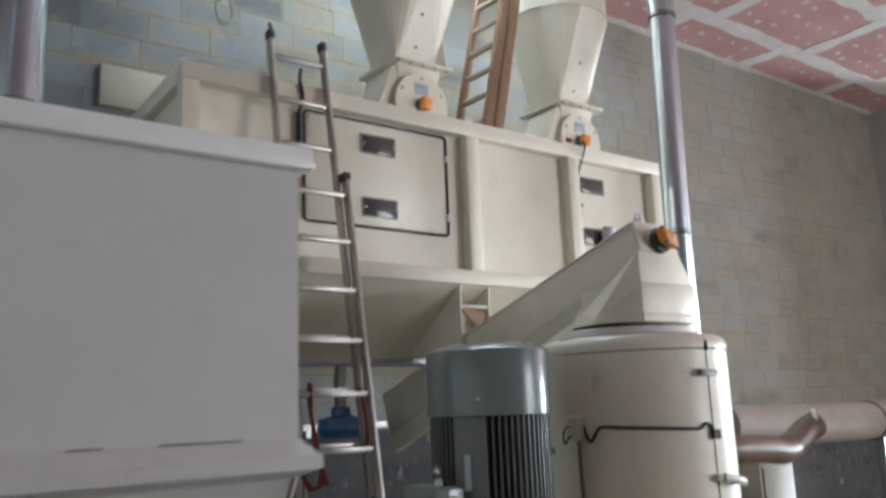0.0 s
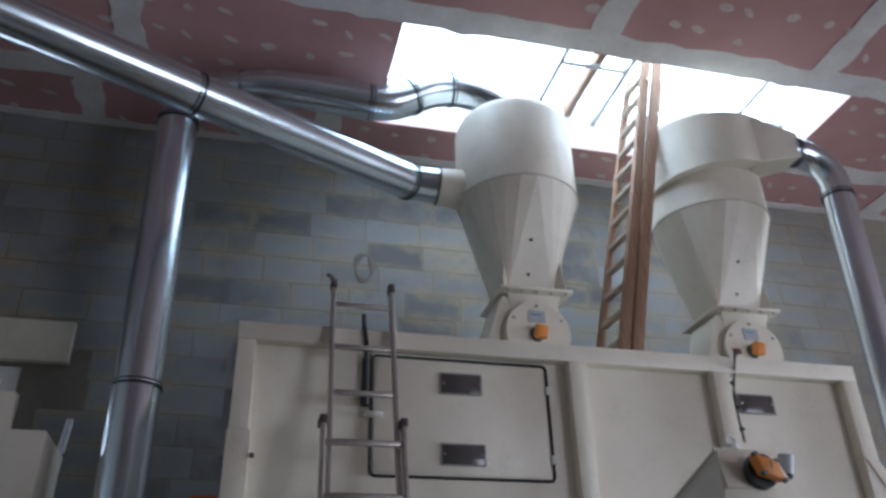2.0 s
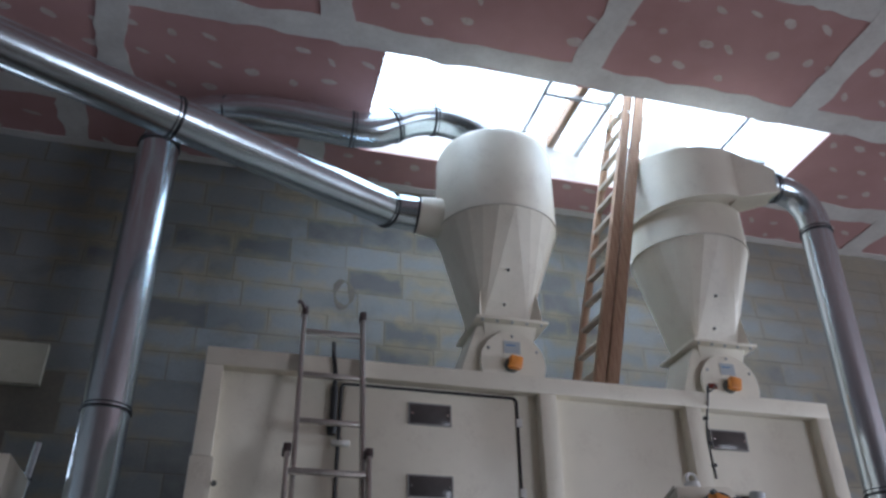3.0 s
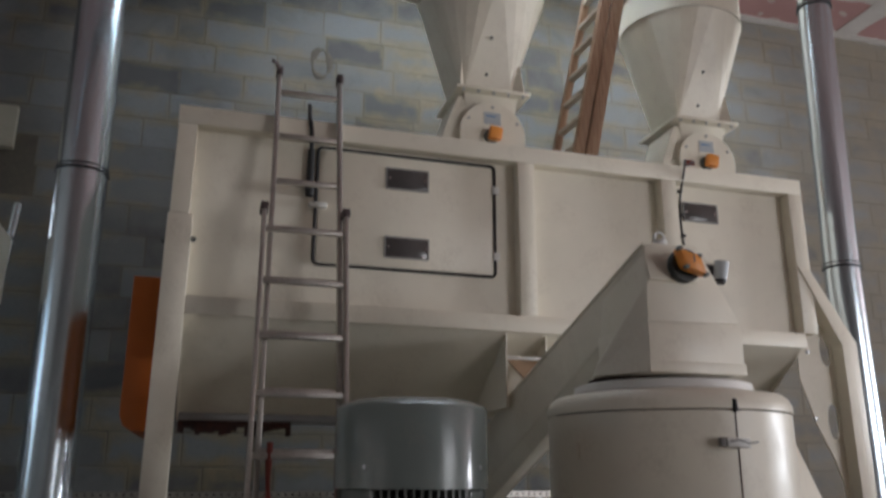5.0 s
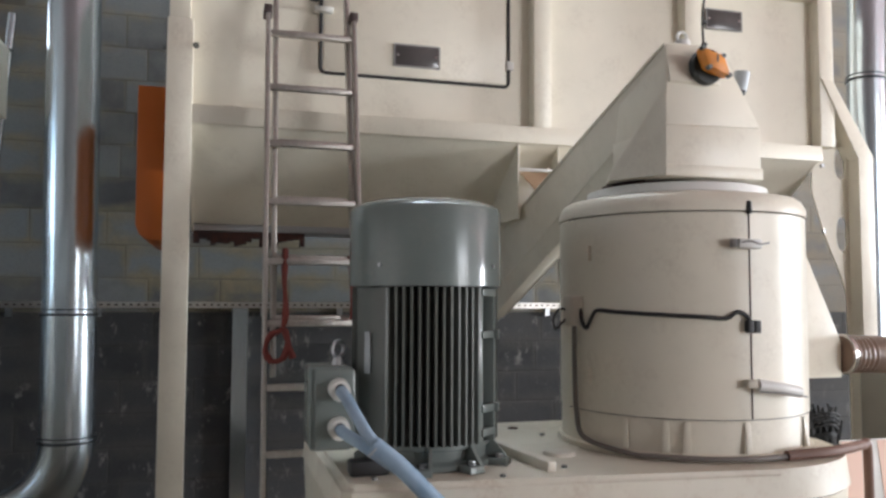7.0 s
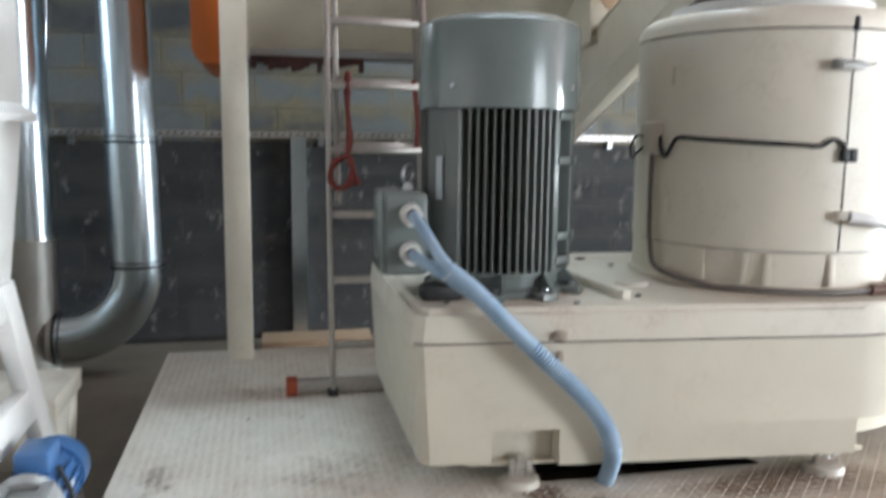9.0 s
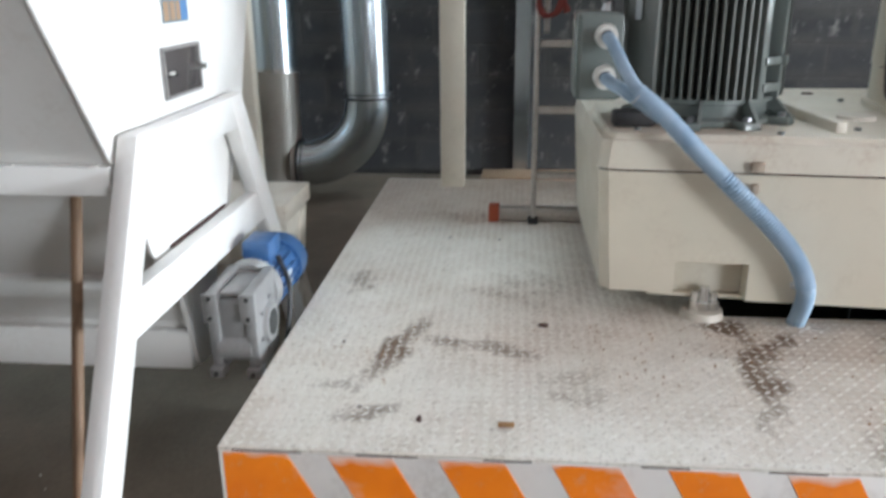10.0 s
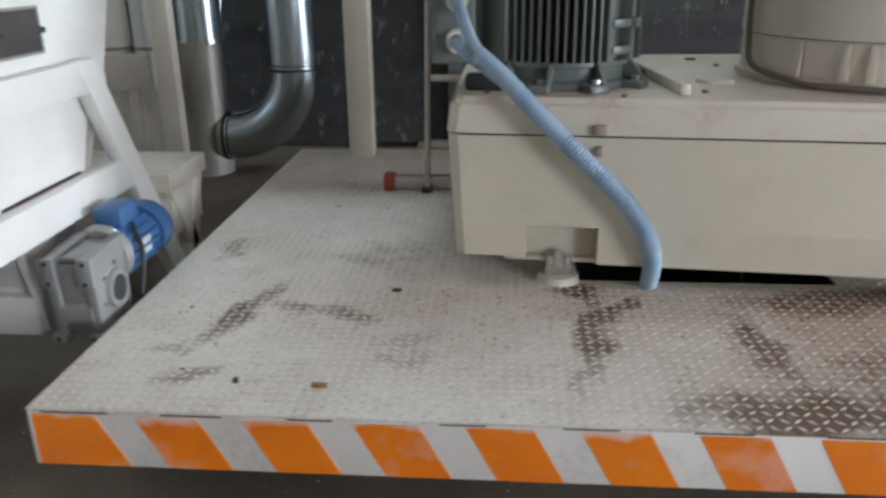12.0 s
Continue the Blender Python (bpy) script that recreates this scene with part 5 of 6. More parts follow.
C1X, C2X, CY = 3.32, 5.02, 5.06
c1 = cyclone(C1X, CY, "cream cyclone with faceted cone, fed by a galvanised duct", 5.85)
D0 = Vector((2.46, 5.11, 5.235))
e1 = (Vector((C1X, CY, 5.16)) - D0).normalized()
part("inlet_stub", cyl(B(), D0 + e1 * 0.235, D0 + e1 * 0.52, 0.147, 0.175, 40), cream, c1)
c2 = cyclone(C2X, CY, "cream cyclone with a spiral inlet and wide outlet pipe", 5.99)
part("side_tag", box(B(), C2X - 0.19, C2X - 0.12, CY - 0.229, CY - 0.2255, 3.87, 3.91), red_cloth, c2)
# spiral inlet band, growing towards the duct
bm = B()
loops = []
for i in range(41):
    d = 140 + i * (288 - 140) / 40
    a = radians(d)
    grow = 0.012 + 0.13 * (i / 40) ** 1.3
    o = Vector((math.cos(a), math.sin(a), 0))
    c = Vector((C2X, CY, 0))
    r0, r1 = 0.46, 0.475 + grow
    zl, zh = 5.40 - 0.10 * (1 - i / 40), 5.86
    loops.append([c + o * r0 + Vector((0, 0, zl)), c + o * r1 + Vector((0, 0, zl)), c + o * r1 + Vector((0, 0, zh)), c + o * r0 + Vector((0, 0, zh))])
rings(bm, loops)
part("spiral_inlet", bm, cream, c2)
RDY = 4.48
bm = rings(B(), [[Vector(p) for p in ((5.20, 4.472, 5.40), (5.20, 4.80, 5.40), (5.20, 4.80, 5.862), (5.20, 4.472, 5.862))],
                 [Vector(p) for p in ((5.515, 4.375, 5.43), (5.515, 4.585, 5.43), (5.515, 4.585, 5.65), (5.515, 4.375, 5.65))]])
part("inlet_cone", bm, cream, c2)
part("outlet_pipe", cyl(B(), (C2X - 0.02, CY, 6.0), (C2X - 0.02, CY, 6.6), 0.20, 0.20, 48), cream, c2)

# ---- galvanised ducts ----


def duct(label, pts, r, joints, smooth=0, group="galvanised ducts"):
    """A round duct; joints are (place, axis) of its clamp bands."""
    th = thing("duct", pts[0], label, "duct", group)
    part("pipe", sweep(B(), pts, r, 40, smooth), galvanised, th)
    for c, a in joints:
        part("clamp_band", band(B(), c, a, r, 0.014, 0.009, 44), band_dark, th, "dark clamp band")
        part("joint_bead", band(B(), Vector(c) + Vector(a).normalized() * 0.03, a, r, 0.007, 0.005, 44), band_dark, th)
    return th


VX, VY, VR = 0.71, 5.47, 0.157          # foot of the tall duct, which leans a little
VT = 0.637                              # its x at the top
pts = [(VT, VY, 5.80), (VX, VY, 0.705)] + arc((VX - 0.45, VY, 0.705), (1, 0, 0), (0, 0, -1), 0.45, 0, 90, 18)[1:] + [(0.19, VY, 0.255)]
pts = [Vector(p) for p in pts]
lean = lambda z: VX + (VT - VX) * (z - 0.705) / 5.095
duct("tall shiny galvanised duct with a swept bend at its foot", pts, VR,
     [((lean(z), VY, z), (0, 0, 1)) for z in (5.77, 3.565, 1.47, 0.706)] + [((0.225, VY, 0.255), (1, 0, 0))])
HZ, HY = 5.97, 5.08
pts = [(VT, VY, 5.795), (VT + 0.01, VY - 0.01, 5.86), (VT + 0.06, VY - 0.05, 5.93), (VT + 0.2, VY - 0.16, HZ), (1.0, HY + 0.12, HZ), (1.3, HY + 0.02, HZ), (1.6, HY, HZ), (1.9, HY, HZ - 0.01), (2.12, HY, HZ - 0.02), (2.30, HY, HZ + 0.005), (2.46, HY, 6.06), (2.62, HY, 6.155), (2.80, HY, 6.21), (2.98, HY, 6.205), (3.13, CY, 6.15), (3.25, CY, 6.04), (C1X, CY, 5.83)]
duct("galvanised exhaust duct bending over the cyclone", pts, 0.147,
     [((1.14, HY + 0.075, HZ), (1, -0.3, 0)), ((2.12, HY, HZ - 0.02), (1, 0, 0)), ((2.46, HY, 6.06), (0.87, 0, 0.5)), ((2.80, HY, 6.21), (1, 0, 0.15))], 5)
D1 = Vector((0.89, 4.26, 5.14))
dd = (D1 - D0).normalized()
far = D0 + dd * 4.6
duct("long shiny galvanised duct sloping across the hall to the cyclone", [far, D1, D0, D0 + e1 * 0.25], 0.14,
     [(D1, dd), (D0, dd), (D0 + e1 * 0.225, e1)])
pts = [Vector((5.50, RDY, 5.54)), Vector((5.56, RDY, 5.54))] + arc((5.56, RDY, 5.25), (0, 0, 1), (1, 0, 0), 0.29, 0, 90, 14)[1:] + [Vector((5.767, RDY, 3.0)), Vector((5.76, RDY, 0.35))]
dn = duct("galvanised down-duct with a bend from the cyclone", pts, 0.118,
          [((5.53, RDY, 5.54), (1, 0, 0)), ((5.846, RDY, 5.14), (0.03, 0, 1)), ((5.77, RDY, 3.06), (0.03, 0, 1)), ((5.762, RDY, 1.0), (0, 0, 1))])
part("foot", box(B(), 5.76 - 0.15, 5.76 + 0.15, RDY - 0.1, RDY + 0.17, 0.0, 0.36, 0.006), zinc_dull, dn)

# hose from the mill's outlet, duct beyond
hs = thing("suction_hose", (4.43, 3.3, 1.2), "brown translucent ribbed suction hose from the mill", "hose")
pts = [(4.43, 3.30, 1.318), (4.62, 3.30, 1.315), (4.9, 3.31, 1.30), (5.15, 3.33, 1.275), (5.36, 3.36, 1.31), (5.53, 3.37, 1.385), (5.66, 3.36, 1.43)]
part("tube", sweep(B(), pts, 0.088, 24, 14, wave=lambda i: 1.0 + (0.03 if i % 2 else -0.02)), hose_brown, hs)
part("clamp", band(B(), (4.445, 3.30, 1.318), (1, 0, 0), 0.09, 0.02, 0.006, 36), bright_steel, hs)
part("flange", cyl(B(), (5.655, 3.37, 1.428), (5.67, 3.346, 1.43), 0.112, 0.112, 36), white_plastic, hs)
fd = thing("far_duct", (7.2, 4.5, 1.3), "wide dusty brown duct running along the hall", "duct")
part("pipe", sweep(B(), [(6.3, 4.6, 1.385), (6.8, 4.6, 1.37), (7.4, 4.6, 1.35), (8.9, 4.6, 1.33), (9.4, 4.5, 1.36), (9.85, 4.0, 1.5), (10.0, 3.2, 1.6), (10.05, 0.0, 1.6), (10.05, -5.9, 1.6)],
                   [0.19, 0.19, 0.19, 0.2, 0.2, 0.2, 0.2, 0.2, 0.2], 36), duct_matt, fd)
part("clamp_band", band(B(), (8.88, 4.6, 1.33), (1, 0, 0), 0.2, 0.02, 0.01, 44), band_dark, fd)
for x in (9.1, 9.3):
    part("stand", box(B(), x - 0.03, x + 0.03, 4.55, 4.65, 0, 1.15, 0.004), zinc_dull, fd)
cabx = thing("control_cabinet", (5.4, 3.7, 0), "dull beige steel cabinet standing beyond the mill", "cabinet")
part("body", box(B(), 5.2, 5.62, 3.55, 4.0, 0.0, 1.18, 0.008), cabinet_beige, cabx)
part("door", box(B(), 5.23, 5.59, 3.535, 3.549, 0.08, 1.14, 0.004), cabinet_beige, cabx)
# striped kick plate and black mesh beyond the mill
kp = thing("striped_panel", (4.4, 3.05, PZ), "upright orange and white striped guard plate on the platform", "guard plate")
part("plate", box(B(), 4.165, 4.72, 3.02, 3.03, PZ, 0.97, 0.003), ivory, kp)
for k in range(3):
    x = 4.168 + 0.19 * k
    part("stripe", prism(B(), ((x, 3.0185, 0.965), (x + 0.1, 3.0185, 0.965), (x + 0.17, 3.0185, PZ + 0.01), (x + 0.07, 3.0185, PZ + 0.01)), (0, -0.002, 0)), hazard_orange, kp)
random.seed(5)
coil = thing("cable_coil", (4.37, 3.38, PZ), "tangled bundle of black cable standing behind the drum", "cable")
for k in range(34):
    a = Vector((4.27 + random.uniform(0, 0.2), 3.33 + random.uniform(0, 0.14), PZ + random.uniform(0.002, 0.02)))
    h = random.uniform(0.55, 0.66)
    part("wire", sweep(B(), [a, a + Vector((random.uniform(-0.03, 0.03), 0, h * 0.35)), a + Vector((random.uniform(-0.03, 0.03), 0, h * 0.7)), a + Vector((random.uniform(-0.05, 0.02), 0, h))], 0.006, 5, 3), black_wire, coil)
for k in range(24):
    z = PZ + 0.03 + 0.025 * k
    part("tie", sweep(B(), [(4.25, 3.38, z), (4.37, 3.31, z + 0.03 + random.uniform(-0.01, 0.02)), (4.49, 3.38, z)], 0.006, 5, 3), black_wire, coil)

# ---- aluminium extension ladder ----
LEAN_Y = 0.166


def lad(x, z, back=0.0):
    return Vector((x, 3.614 + (z - PZ) * LEAN_Y + back, z))


al = thing("extension_ladder", (2.0, 3.62, PZ), "aluminium two-part extension ladder leaning on the bin", "ladder")
lower = part("lower_section", bar(B(), lad(1.772, PZ), lad(1.780, 2.99), 0.021, 0.062, (0, 1, 0), 0.004), aluminium, al)
part("rail", bar(B(), lad(2.218, PZ), lad(2.198, 2.99), 0.021, 0.062, (0, 1, 0), 0.004), aluminium, al)
upper = part("upper_section", bar(B(), lad(1.816, 1.22, 0.066), lad(1.824, 3.855, 0.066), 0.024, 0.058, (0, 1, 0), 0.004), aluminium, al)
part("rail", bar(B(), lad(2.196, 1.22, 0.066), lad(2.166, 3.855, 0.066), 0.024, 0.058, (0, 1, 0), 0.004), aluminium, al)
for k in range(12):
    z = 0.62 + 0.28 * k
    if z < 3.0:
        part("rung", bar(B(), lad(1.785, z), lad(2.195, z), 0.034, 0.03, (0, 0, 1), 0.006), aluminium, lower)
    if z > 1.3:
        part("rung", bar(B(), lad(1.815, z + 0.02, 0.066), lad(2.166, z + 0.02, 0.066), 0.034, 0.028, (0, 0, 1), 0.006), aluminium, upper)
for x in (1.780, 2.198):
    part("hook", hexa(B(), [lad(x + a, 2.955 + z, b) for z in (0, 0.045) for a, b in ((-0.02, -0.036), (0.02, -0.036), (0.02, 0.085), (-0.02, 0.085))], 0.006), rust_dark, al, "dark rusty guide hook")
for x in (1.824, 2.166):
    part("end_cap", hexa(B(), [lad(x + a, 3.825 + z, 0.066 + b) for z in (0, 0.06) for a, b in ((-0.018, -0.036), (0.018, -0.036), (0.018, 0.036), (-0.018, 0.036))], 0.008), rust_dark, al)
part("end_hook", sweep(B(), [lad(1.824, 3.86, 0.05), lad(1.80, 3.88, 0.0), lad(1.78, 3.87, -0.03)], 0.012, 8, 3), rust_dark, al)
ft = part("stabiliser_bar", bar(B(), (1.60, 3.645, PZ + 0.033), (2.42, 3.645, PZ + 0.033), 0.045, 0.062, (0, 0, 1), 0.004), aluminium, al)
part("end_plug", box(B(), 1.575, 1.622, 3.607, 3.683, PZ + 0.001, PZ + 0.072, 0.006), plug_red, ft, "brick-red plastic end plug")
for x in (1.772, 2.218):
    part("rubber_foot", box(B(), x - 0.022, x + 0.022, 3.575, 3.65, PZ + 0.001, PZ + 0.028, 0.006), black_rubber, al)
st = [lad(1.865, 1.80, -0.01), lad(1.862, 1.66, 0.0), lad(1.866, 1.52, -0.02), lad(1.85, 1.44, -0.04), lad(1.80, 1.41, -0.05), lad(1.775, 1.35, -0.05), lad(1.80, 1.30, -0.06), lad(1.85, 1.31, -0.06), lad(1.872, 1.37, -0.05), lad(1.86, 1.43, -0.05), lad(1.88, 1.36, -0.06), lad(1.895, 1.31, -0.05)]
part("rope", sweep(B(), st, [0.013 + 0.003 * math.sin(i * 0.6) for i in range(67)], 8, 6), red_cloth, al, "red-brown tie strap")
part("rope", sweep(B(), [lad(2.16, 1.77, 0.0), lad(2.17, 1.6, -0.01), lad(2.165, 1.46, 0.0)], 0.01, 8, 6), red_cloth, al)

# ---- wooden ladder on the bin, up through the skylight ----
wl = thing("wooden_ladder", (4.02, 5.1, 3.53), "old reddish wooden ladder standing on the bin", "ladder")


def wp(y, z, dx=0.0):
    return Vector((3.93 + (z - 3.53) * 0.222 + dx, y, z))


part("stile", bar(B(), wp(4.86, 3.53, -0.032), wp(4.86, 6.75, -0.042), 0.078, 0.06, (0, 1, 0), 0.006), wood, wl)
part("stile", bar(B(), wp(4.835, 3.53, 0.055), wp(4.835, 6.72, 0.06), 0.09, 0.045, (0, 1, 0), 0.006), wood, wl)
part("stile", bar(B(), wp(5.22, 3.53, -0.075), wp(5.22, 6.75, -0.045), 0.055, 0.05, (0, 1, 0), 0.006), wood, wl)
for k in range(13):
    z = 3.70 + 0.235 * k
    part("rung", bar(B(), wp(4.88, z, -0.045), wp(5.21, z, -0.065), 0.05, 0.036, (0, 0, 1), 0.008), wood_pale, wl, "greyed dusty rung")
part("bolt", cyl(B(), wp(4.83, 6.42, -0.03) + Vector((0, -0.02, 0)), wp(4.83, 6.42, -0.03), 0.014, 0.014, 12), bright_steel, wl)

# ---- feed hopper beside the platform ----
hp = thing("feed_hopper", (0.0, 2.4, 0.0), "ivory-painted feed hopper with V-shaped trough on splayed legs", "hopper")
HX0, HX1 = -2.2, 0.735
FY0, FY1, ZS, ZT = 1.615, 3.13, 1.611, 2.16      # front and back sheets, their foot and top
for y0, y1 in ((FY0, FY0 + 0.006), (FY1 - 0.006, FY1)):
    part("side_sheet", box(B(), HX0, HX1, y0, y1, ZS, ZT), ivory, hp)
for x0, x1 in ((HX0, HX0 + 0.006), (HX1 - 0.006, HX1)):
    part("end_sheet", box(B(), x0, x1, FY0 + 0.006, FY1 - 0.006, ZS, ZT), ivory, hp)
for a in ((HX0 - 0.025, HX1 + 0.025, FY0 - 0.025, FY0 - 0.0005), (HX0 - 0.025, HX1 + 0.025, FY1 + 0.0005, FY1 + 0.025), (HX0 - 0.025, HX0, FY0, FY1), (HX1, HX1 + 0.025, FY0, FY1)):
    part("top_rim", box(B(), *a, 2.157, 2.203, 0.004), ivory, hp)


def slab(a, b, c, d, t):
    """A plate through four corners, t thick along its normal."""
    a, b, c, d = (Vector(v) for v in (a, b, c, d))
    nrm = (b - a).cross(d - a).normalized() * t
    return hexa(B(), (a, b, c, d, a + nrm, b + nrm, c + nrm, d + nrm))


LX0, LX1, LY0, LY1, LZ = HX0 - 0.032, HX1 + 0.034, 1.577, 3.167, 1.577
part("flare", slab((HX0, FY0, ZS), (HX1, FY0, ZS), (LX1, LY0, LZ), (LX0, LY0, LZ), 0.005), ivory, hp)
part("flare", slab((HX1, FY1, ZS), (HX0, FY1, ZS), (LX0, LY1, LZ), (LX1, LY1, LZ), 0.005), ivory, hp)
part("flare", slab((HX1, FY0, ZS), (HX1, FY1, ZS), (LX1, LY1, LZ), (LX1, LY0, LZ), 0.005), ivory, hp)
for y in (LY0, LY1 - 0.006):
    part("flare_lip", box(B(), LX0, LX1, y, y + 0.006, LZ - 0.024, LZ + 0.001), ivory, hp)
part("flare_lip", box(B(), LX1 - 0.006, LX1, LY0 + 0.007, LY1 - 0.007, LZ - 0.024, LZ + 0.001), ivory, hp)
part("flare_sole", slab((HX0, FY0 + 0.03, 1.535), (HX1 - 0.01, FY0 + 0.03, 1.535), (LX1 - 0.007, LY0 + 0.007, LZ - 0.022), (LX0, LY0 + 0.007, LZ - 0.022), 0.004), ivory, hp)
random.seed(41)
x = -2.1
while x < 0.6:
    w = random.uniform(0.03, 0.2)
    part("seam_crack", bar(B(), (x, FY0 - 0.0015, ZS + 0.0015), (min(x + w, 0.7), FY0 - 0.0015, ZS + 0.0015), 0.002, 0.002, bevel=0), gunk, hp)
    x += w + random.uniform(0.05, 0.35)
EX = 0.735
part("end_plate", prism(B(), ((EX, 1.62, 1.575), (EX, 1.62, 1.55), (EX, 1.945, 1.015), (EX, 2.85, 1.0), (EX, 3.085, 1.54), (EX, 3.085, 1.575)), (0.006, 0, 0)), ivory, hp)
part("slope_sheet", slab((HX0, 1.625, 1.55), (EX, 1.625, 1.55), (EX, 1.95, 1.03), (HX0, 1.95, 1.03), 0.005), ivory, hp)
part("slope_sheet", slab((EX, 3.08, 1.55), (HX0, 3.08, 1.55), (HX0, 2.85, 1.03), (EX, 2.85, 1.03), 0.005), ivory, hp)
part("flange_strip", box(B(), HX0, EX + 0.004, 1.915, 1.965, 0.966, 1.036, 0.003), ivory, hp)
part("flange_strip", box(B(), HX0, EX + 0.004, 2.83, 2.88, 0.966, 1.036, 0.003), ivory, hp)
for k in range(14):
    x = EX - 0.03 - 0.21 * k
    part("weld_spot", bar(B(), (x - 0.012, 1.918, 1.037), (x + 0.012, 1.918, 1.037), 0.008, 0.006, bevel=0.002), edge_white, hp)
part("lower_sheet", slab((HX0, 1.985, 0.965), (EX, 1.985, 0.965), (EX, 2.19, 0.66), (HX0, 2.19, 0.66), 0.005), ivory, hp)
part("lower_sheet", slab((EX, 2.83, 0.965), (HX0, 2.83, 0.965), (HX0, 2.62, 0.66), (EX, 2.62, 0.66), 0.005), ivory, hp)
part("lower_end", prism(B(), ((EX, 1.985, 1.06), (EX, 2.063, 0.793), (EX, 2.075, 0.762), (EX, 2.10, 0.738), (EX, 2.64, 0.745), (EX, 2.73, 0.968), (EX, 2.75, 1.06)), (0.006, 0, 0)), ivory, hp)
part("lower_flange", box(B(), HX0, EX, 2.175, 2.24, 0.645, 0.659, 0.002), ivory, hp)
part("screw_trough", prism(B(), ((HX0, 2.20, 0.644), (HX0, 2.255, 0.56), (HX0, 2.31, 0.47), (HX0, 2.31, 0.34), (HX0, 2.58, 0.34), (HX0, 2.60, 0.644)), (EX - 0.03 - HX0, 0, 0), 0.003), ivory, hp)
part("trough_lip", box(B(), HX0, EX - 0.012, 2.275, 2.311, 0.328, 0.453, 0.004), ivory, hp)
for k in range(14):
    x = EX - 0.09 - 0.2 * k
    part("weld_spot", bar(B(), (x - 0.01, 2.276, 0.4535), (x + 0.01, 2.276, 0.4535), 0.007, 0.005, bevel=0.002), edge_white, hp)
part("bearing_gusset", prism(B(), ((EX - 0.011, 2.23, 0.58), (EX - 0.011, 2.30, 0.335), (EX - 0.011, 2.42, 0.32), (EX - 0.011, 2.40, 0.64), (EX - 0.011, 2.23, 0.64)), (0.014, 0, 0)), ivory, hp)
wi = part("sight_window", box(B(), EX + 0.007, EX + 0.013, 2.27, 2.51, 1.15, 1.27, 0.002), dark_glass, hp, "dark sight window")
for a in ((2.262, 2.518, 1.142, 1.15), (2.262, 2.518, 1.27, 1.278), (2.262, 2.27, 1.15, 1.27), (2.51, 2.518, 1.15, 1.27)):
    part("window_rim", box(B(), EX + 0.008, EX + 0.016, *a), steel_frame, wi)
for y in (2.29, 2.50):
    part("thumb_screw", cyl(B(), (EX + 0.012, y, 1.21), (EX + 0.035, y, 1.21), 0.011, 0.009, 12), bright_steel, wi)
stk = part("sticker", box(B(), EX + 0.0065, EX + 0.0085, 2.305, 2.475, 1.34, 1.47), sticker_teal, hp, "pale and blue printed sticker")
part("sticker_field", box(B(), EX + 0.0086, EX + 0.0095, 2.425, 2.472, 1.343, 1.40), label_blue, stk)
for y0, y1 in ((2.31, 2.345), (2.355, 2.385), (2.395, 2.42)):
    part("sticker_field", box(B(), EX + 0.0086, EX + 0.0095, y0, y1, 1.345, 1.395), tan_card, stk)
part("sticker_line", box(B(), EX + 0.0086, EX + 0.0095, 2.305, 2.475, 1.402, 1.405), steel_frame, stk)
# splayed end frames
for fx in (0.753, -1.9):
    t = 0.047
    fr = part("end_frame", prism(B(), ((fx, 1.962, 1.103), (fx, 2.70, 1.103), (fx, 2.65, 1.0), (fx, 2.03, 1.0)), (t, 0, 0), 0.005), ivory, hp)
    for a0, run, w in ((1.955, -0.53, 0.112), (2.706, 0.565, -0.118)):
        a1 = a0 + run * 1.105
        part("leg", prism(B(), ((fx - 0.002, a0, 1.105), (fx - 0.002, a0 + w, 1.105), (fx - 0.002, a1 + w, 0.0), (fx - 0.002, a1, 0.0)), (t + 0.004, 0, 0), 0.006), ivory, fr)
    part("cross_bar", prism(B(), ((fx + 0.001, 1.83, 0.752), (fx + 0.001, 2.85, 0.752), (fx + 0.001, 2.90, 0.64), (fx + 0.001, 1.77, 0.64)), (t - 0.002, 0, 0), 0.004), ivory, fr)
part("weld_bead", sweep(B(), [(0.747, 2.18, 0.754), (0.749, 2.38, 0.755), (0.747, 2.6, 0.754)], 0.004, 6, 3), gunk, hp)

gm = thing("gear_motor", (0.84, 2.35, 0.3), "blue electric motor on a cast aluminium worm gearbox", "motor")
gb = part("gearbox", box(B(), 0.80, 0.895, 2.215, 2.40, 0.375, 0.575, 0.02), cast_alu, gm)
part("body_drum", cyl(B(), (0.80, 2.245, 0.42), (0.90, 2.245, 0.42), 0.045, 0.045, 28), cast_alu, gb)
for x in (0.778, 0.888):
    fp = part("flange_plate", hexa(B(), ((x, 2.21, 0.345), (x + 0.034, 2.21, 0.345), (x + 0.034, 2.40, 0.345), (x, 2.40, 0.345),
                                         (x, 2.20, 0.598), (x + 0.034, 2.20, 0.598), (x + 0.034, 2.41, 0.608), (x, 2.41, 0.608)), 0.005), cast_alu, gb)
    pad = part("pad", box(B(), x - 0.006, x + 0.04, 2.186, 2.20, 0.51, 0.60, 0.004), cast_alu, fp)
    part("foot", box(B(), x - 0.004, x + 0.038, 2.188, 2.24, 0.335, 0.365, 0.004), cast_alu, fp)
    for z in (0.525, 0.585, 0.35):
        part("flange_screw", bolt(B(), (x + 0.017, 2.187, z), (0, -1, 0), 0.0075, 0.004), black_and_gap_shade, fp)
part("top_cover", box(B(), 0.813, 0.887, 2.225, 2.41, 0.576, 0.592, 0.006), cast_alu, gb)
part("shaft_ring", cyl(B(), (0.921, 2.315, 0.465), (0.936, 2.315, 0.465), 0.062, 0.057, 32), cast_alu, gb)
